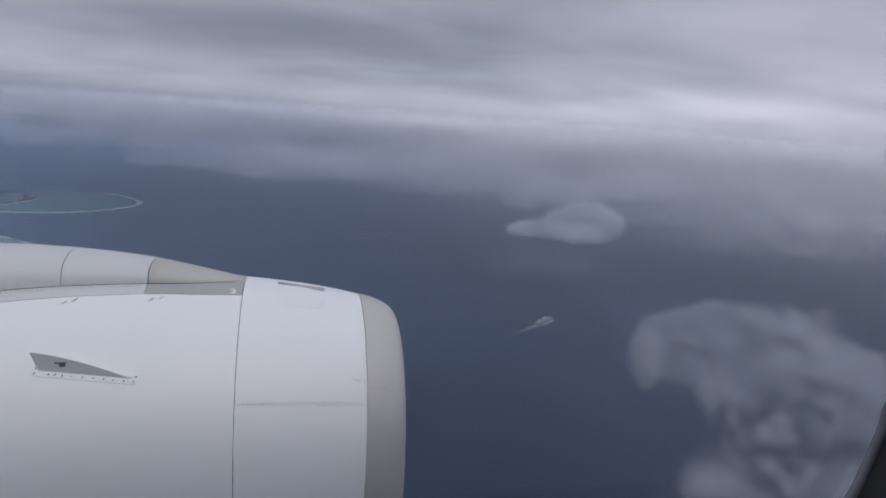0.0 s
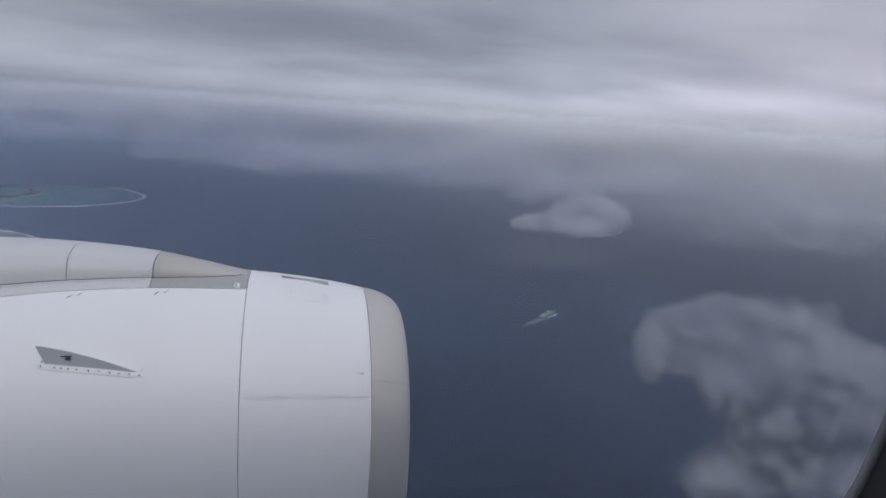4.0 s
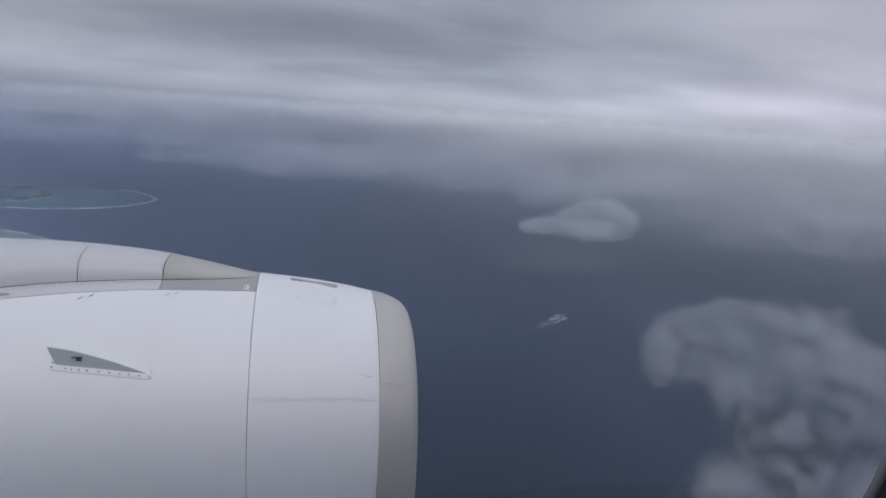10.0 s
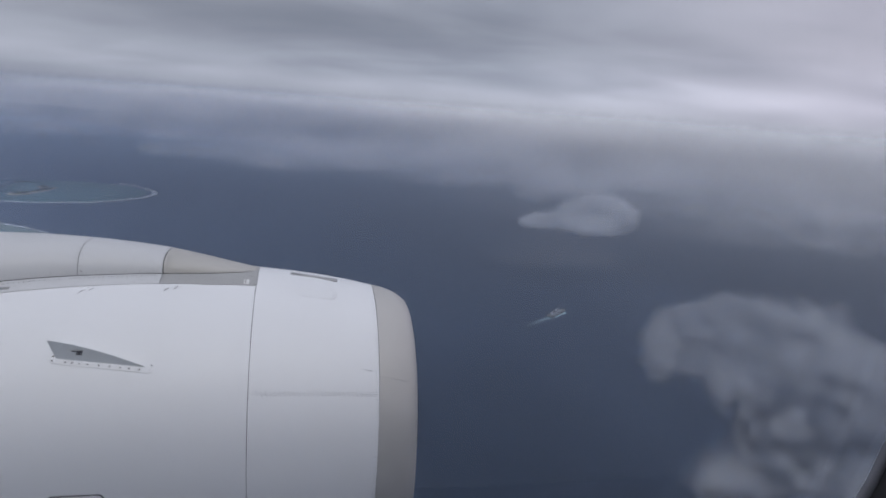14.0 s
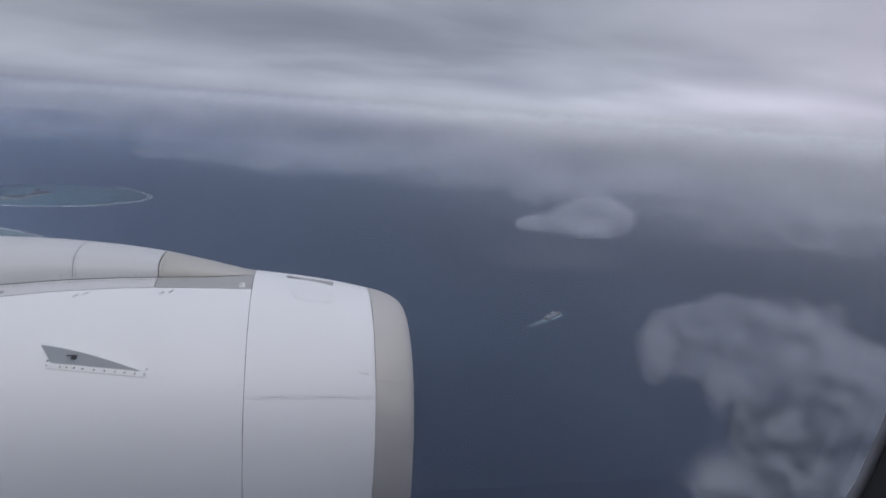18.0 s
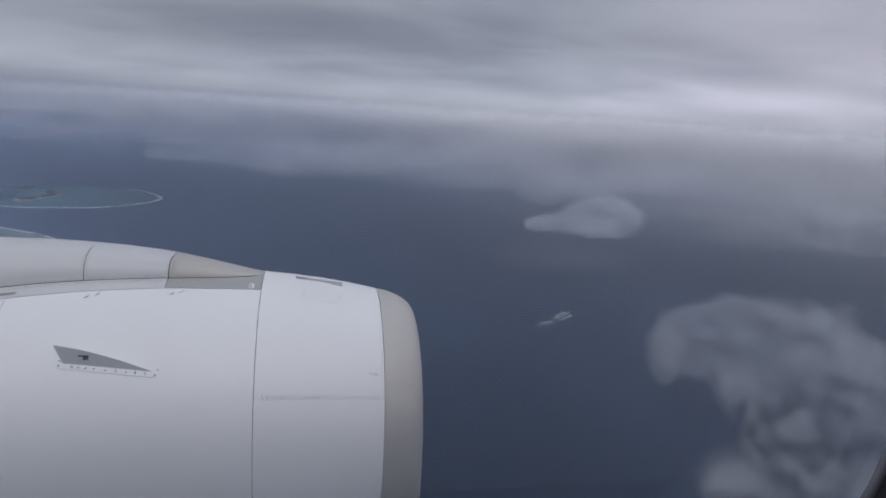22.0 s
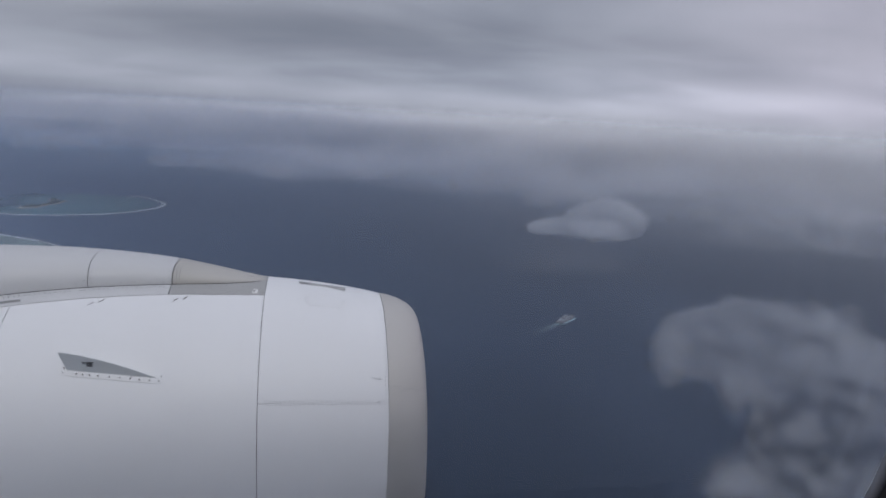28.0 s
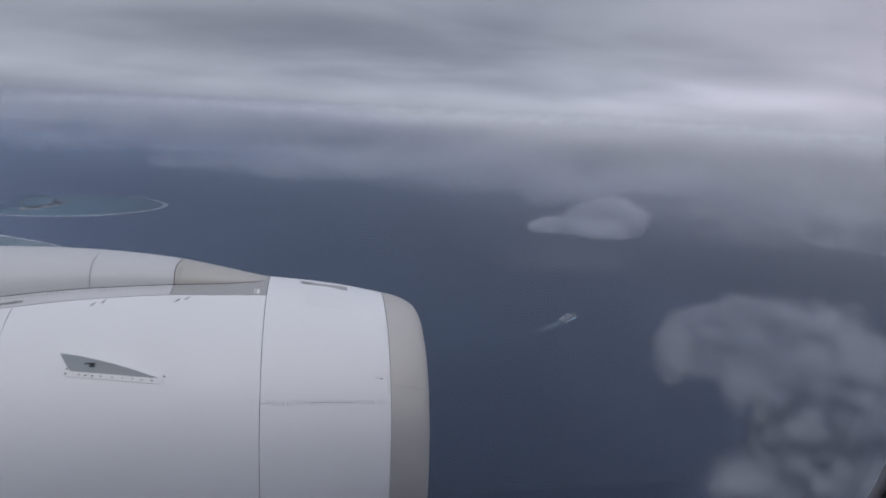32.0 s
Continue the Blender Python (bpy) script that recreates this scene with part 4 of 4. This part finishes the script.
cloud("cumulus_cloud", (0.4129, 0.8961, -0.163), 600, ((-55, -3, -12, 13, 13, 6.8), (-32, -3, -6, 17, 17, 8.9), (-13, 4, 2, 18, 19, 13.5), (1, 5, 9, 17, 18, 14.4), (19, -4, 6, 16, 17, 14.3), (30, 3, 0, 13, 14, 10.2), (-1, -8, -9, 29, 30, 7.7), (18, 1, -7, 17, 18, 7.7), (-47, 2, -10, 10, 10, 5.2)), 1.3,
      "small flat-based white cumulus puff over the sea", 6.4, SMALL_CUMULUS, flat=-13.0, shells=14, lump=0.35)
cloud("cumulus_cloud", (0.605, 0.7109, -0.3588), 280, ((-38.0, -2.0, 15.0, 13.0, 13.0, 11.4), (-21.0, 2.0, 20.0, 17.0, 15, 13.5), (-2.0, 3.0, 25.0, 19.0, 15, 14.0), (15.0, 2.0, 21.0, 14.0, 15, 13.1), (30.0, -3.0, 15.0, 16.0, 15, 13.6), (46.0, -3.0, 9.0, 15.0, 15, 15.9), (-11.0, -1.0, 6.0, 20.0, 15, 14.8), (9.0, -3.0, 3.0, 20.0, 15, 16.1), (27.0, 3.0, -5.0, 20.0, 15, 16.7), (42.0, -1.0, -21.0, 18.0, 15, 16.3), (-4.0, -2.0, -40.0, 19.0, 15, 11.0), (17.0, 3.0, -30.0, 20.0, 15, 14.9), (-34.0, -2.0, 4.0, 10.0, 11.0, 8.4), (3.0, 0.0, -18.0, 12.0, 14.0, 11.7)), 1.25,
      "large translucent grey-white cumulus with ragged underside", 9.1, shells=14, lump=0.22)


def puff(way, dist, wide, tall, seed, cell, **kw):
    """A loose ragged cloud of a given width and height."""
    pick = random.Random(seed)
    lobes = []
    for k in range(6):
        x = (k / 5 - 0.5) * wide * 0.8 + pick.uniform(-0.06, 0.06) * wide
        swell = 1 - 1.6 * abs(k / 5 - 0.5) * pick.uniform(0.6, 1.1)
        lobes.append((x, pick.uniform(-0.1, 0.1) * wide, pick.uniform(-0.2, 0.22) * tall, wide * pick.uniform(0.13, 0.22), wide * 0.16, tall * (0.25 + 0.32 * swell)))
    return cloud("cumulus_cloud", way, dist, lobes, cell, "ragged grey-white cloud puff along the bank's edge", seed * 1.37, **kw)


EDGE = "cloud puffs along the bank"
for way, dist, wide, tall, seed in (((-0.2832, 0.9561, -0.0756), 1587, 207, 36, 21),
                                    ((-0.3471, 0.9342, -0.0824), 1456, 114, 28, 22),
                                    ((-0.0549, 0.9918, -0.115), 1044, 47, 14, 23),
                                    ((0.014, 0.9955, -0.0935), 1284, 74, 22, 24),
                                    ((0.0985, 0.9888, -0.1122), 1070, 102, 20, 25),
                                    ((0.2388, 0.963, -0.1247), 963, 100, 28, 26),
                                    ((0.3654, 0.9215, -0.132), 909, 110, 27, 28),
                                    ((-0.1777, 0.9789, -0.1006), 1193, 124, 21, 29),
                                    ((0.5781, 0.8038, -0.1407), 853, 111, 30, 30),
                                    ((0.4949, 0.8571, -0.1431), 839, 87, 22, 31),
                                    ((0.665, 0.733, -0.1429), 840, 124, 32, 32)):
    puff(way, dist, wide, tall, seed, wide / 40, group=EDGE, material=FAR_VAPOUR, shells=8, lump=0.6)

# airlight painted on two thin sheets under the aircraft, thickening with distance until water and air run together
m = Mat("painted_haze")
pos = m.n("ShaderNodeSeparateXYZ")
m.t.links.new(m.co.outputs["Object"], pos.inputs[0])
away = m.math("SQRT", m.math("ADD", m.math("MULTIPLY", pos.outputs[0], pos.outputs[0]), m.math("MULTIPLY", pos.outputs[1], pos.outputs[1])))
# the airlight's brightness is in this colour: blue-grey abeam, painted paler ahead
haze_tint = m.mix(m.ramp(pos.outputs[0], -40.0, 160.0), (0.295, 0.37, 0.525), (0.62, 0.645, 0.70))
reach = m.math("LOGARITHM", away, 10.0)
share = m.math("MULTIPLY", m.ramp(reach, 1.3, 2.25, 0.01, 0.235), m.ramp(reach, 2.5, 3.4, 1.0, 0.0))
HAZE_SHEET = m.done(m.veil(share, scatter(m, haze_tint, 4.0, 0.1)))
haze_sheets = thing("haze", "thin sheets tinted as blue-grey airlight below the aircraft", "haze", Matrix.Translation((0, 0, EYE[2] - 15.0)), kind="stuff")
hv, hf = [], []
radii = np.geomspace(20, 4600, 26)
for r in radii:
    for k in range(96):
        a = 2 * math.pi * k / 96
        hv.append((r * math.cos(a), r * math.sin(a), 0.0))
for j in range(len(radii) - 1):
    for k in range(96):
        hf.append((j * 96 + k, j * 96 + 96 + k, j * 96 + 96 + (k + 1) % 96, j * 96 + (k + 1) % 96))
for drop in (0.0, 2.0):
    part("layer", mesh_of("layer", [(x, y, z - drop) for x, y, z in hv], hf, HAZE_SHEET), haze_sheets)

# the stratocumulus bank: a broken layer seen from above its level, its near edge running off diagonally
BANK_AT = Matrix.Translation((550, 550, 0)) @ Matrix.Rotation(radians(-45), 4, "Z")
BANK_BASE, BANK_STEP, BANK_LAYERS = 168.0, 5.2, 16
bank = thing("cloud_bank", "broad soft grey stratocumulus bank over the sea", "cloud bank", BANK_AT, kind="stuff")
m = Mat("stratus_sheet")
pos = m.n("ShaderNodeSeparateXYZ")
m.t.links.new(m.co.outputs["Object"], pos.inputs[0])
inward = m.math("MULTIPLY", m.math("SUBTRACT", m.math("ADD", pos.outputs[1], 150.0), m.math("MULTIPLY", pos.outputs[0], 0.10)), 1 / 420.0)
level = m.math("MULTIPLY", m.math("SUBTRACT", pos.outputs[2], BANK_BASE), 1 / (BANK_STEP * BANK_LAYERS))
huge = m.math("SUBTRACT", m.noise(0.0014, 3, 0.5, 0.5), 0.5)
lumps = m.math("SUBTRACT", m.noise(0.0062, 4, 0.5, 0.5, (1, 1, 1.4)), 0.5)
field = m.math("ADD", inward, m.math("ADD", m.math("MULTIPLY", huge, 4.2), m.math("MULTIPLY", lumps, 3.6)))
field = m.math("SUBTRACT", field, m.math("MULTIPLY", level, 1.1))
cap = m.math("MINIMUM", field, m.math("ADD", 1.45, m.math("ADD", m.math("MULTIPLY", lumps, 1.6), m.math("MULTIPLY", huge, 2.2))))
far = m.math("SQRT", m.math("ADD", m.math("MULTIPLY", m.math("ADD", pos.outputs[1], 778.0), m.math("ADD", pos.outputs[1], 778.0)), m.math("MULTIPLY", pos.outputs[0], pos.outputs[0])))
thin = m.ramp(far, 1900.0, 4400.0, 1.0, 0.0)
SHEET = m.done(m.veil(m.math("MULTIPLY", m.ramp(cap, 0.0, 1.8, 0.0, 0.24), thin), scatter(m, (0.95, 0.955, 0.975), 4.0, 0.35)))
across = np.concatenate([-np.geomspace(4600, 200, 24), np.linspace(-150, 1500, 12), np.geomspace(1700, 3600, 6)])
inwards = np.concatenate([np.linspace(-700, 900, 14), np.geomspace(1000, 4600, 14)])
for layer in range(BANK_LAYERS):
    verts = [(u, v, BANK_BASE + BANK_STEP * layer + 5.0 * noise.noise(Vector((u * 0.003, v * 0.003, layer * 0.4)))) for v in inwards for u in across]
    w = len(across)
    faces = [(j * w + k, j * w + k + 1, (j + 1) * w + k + 1, (j + 1) * w + k) for j in range(len(inwards) - 1) for k in range(w - 1)]
    part("layer", mesh_of("layer", verts, faces, SHEET), bank)
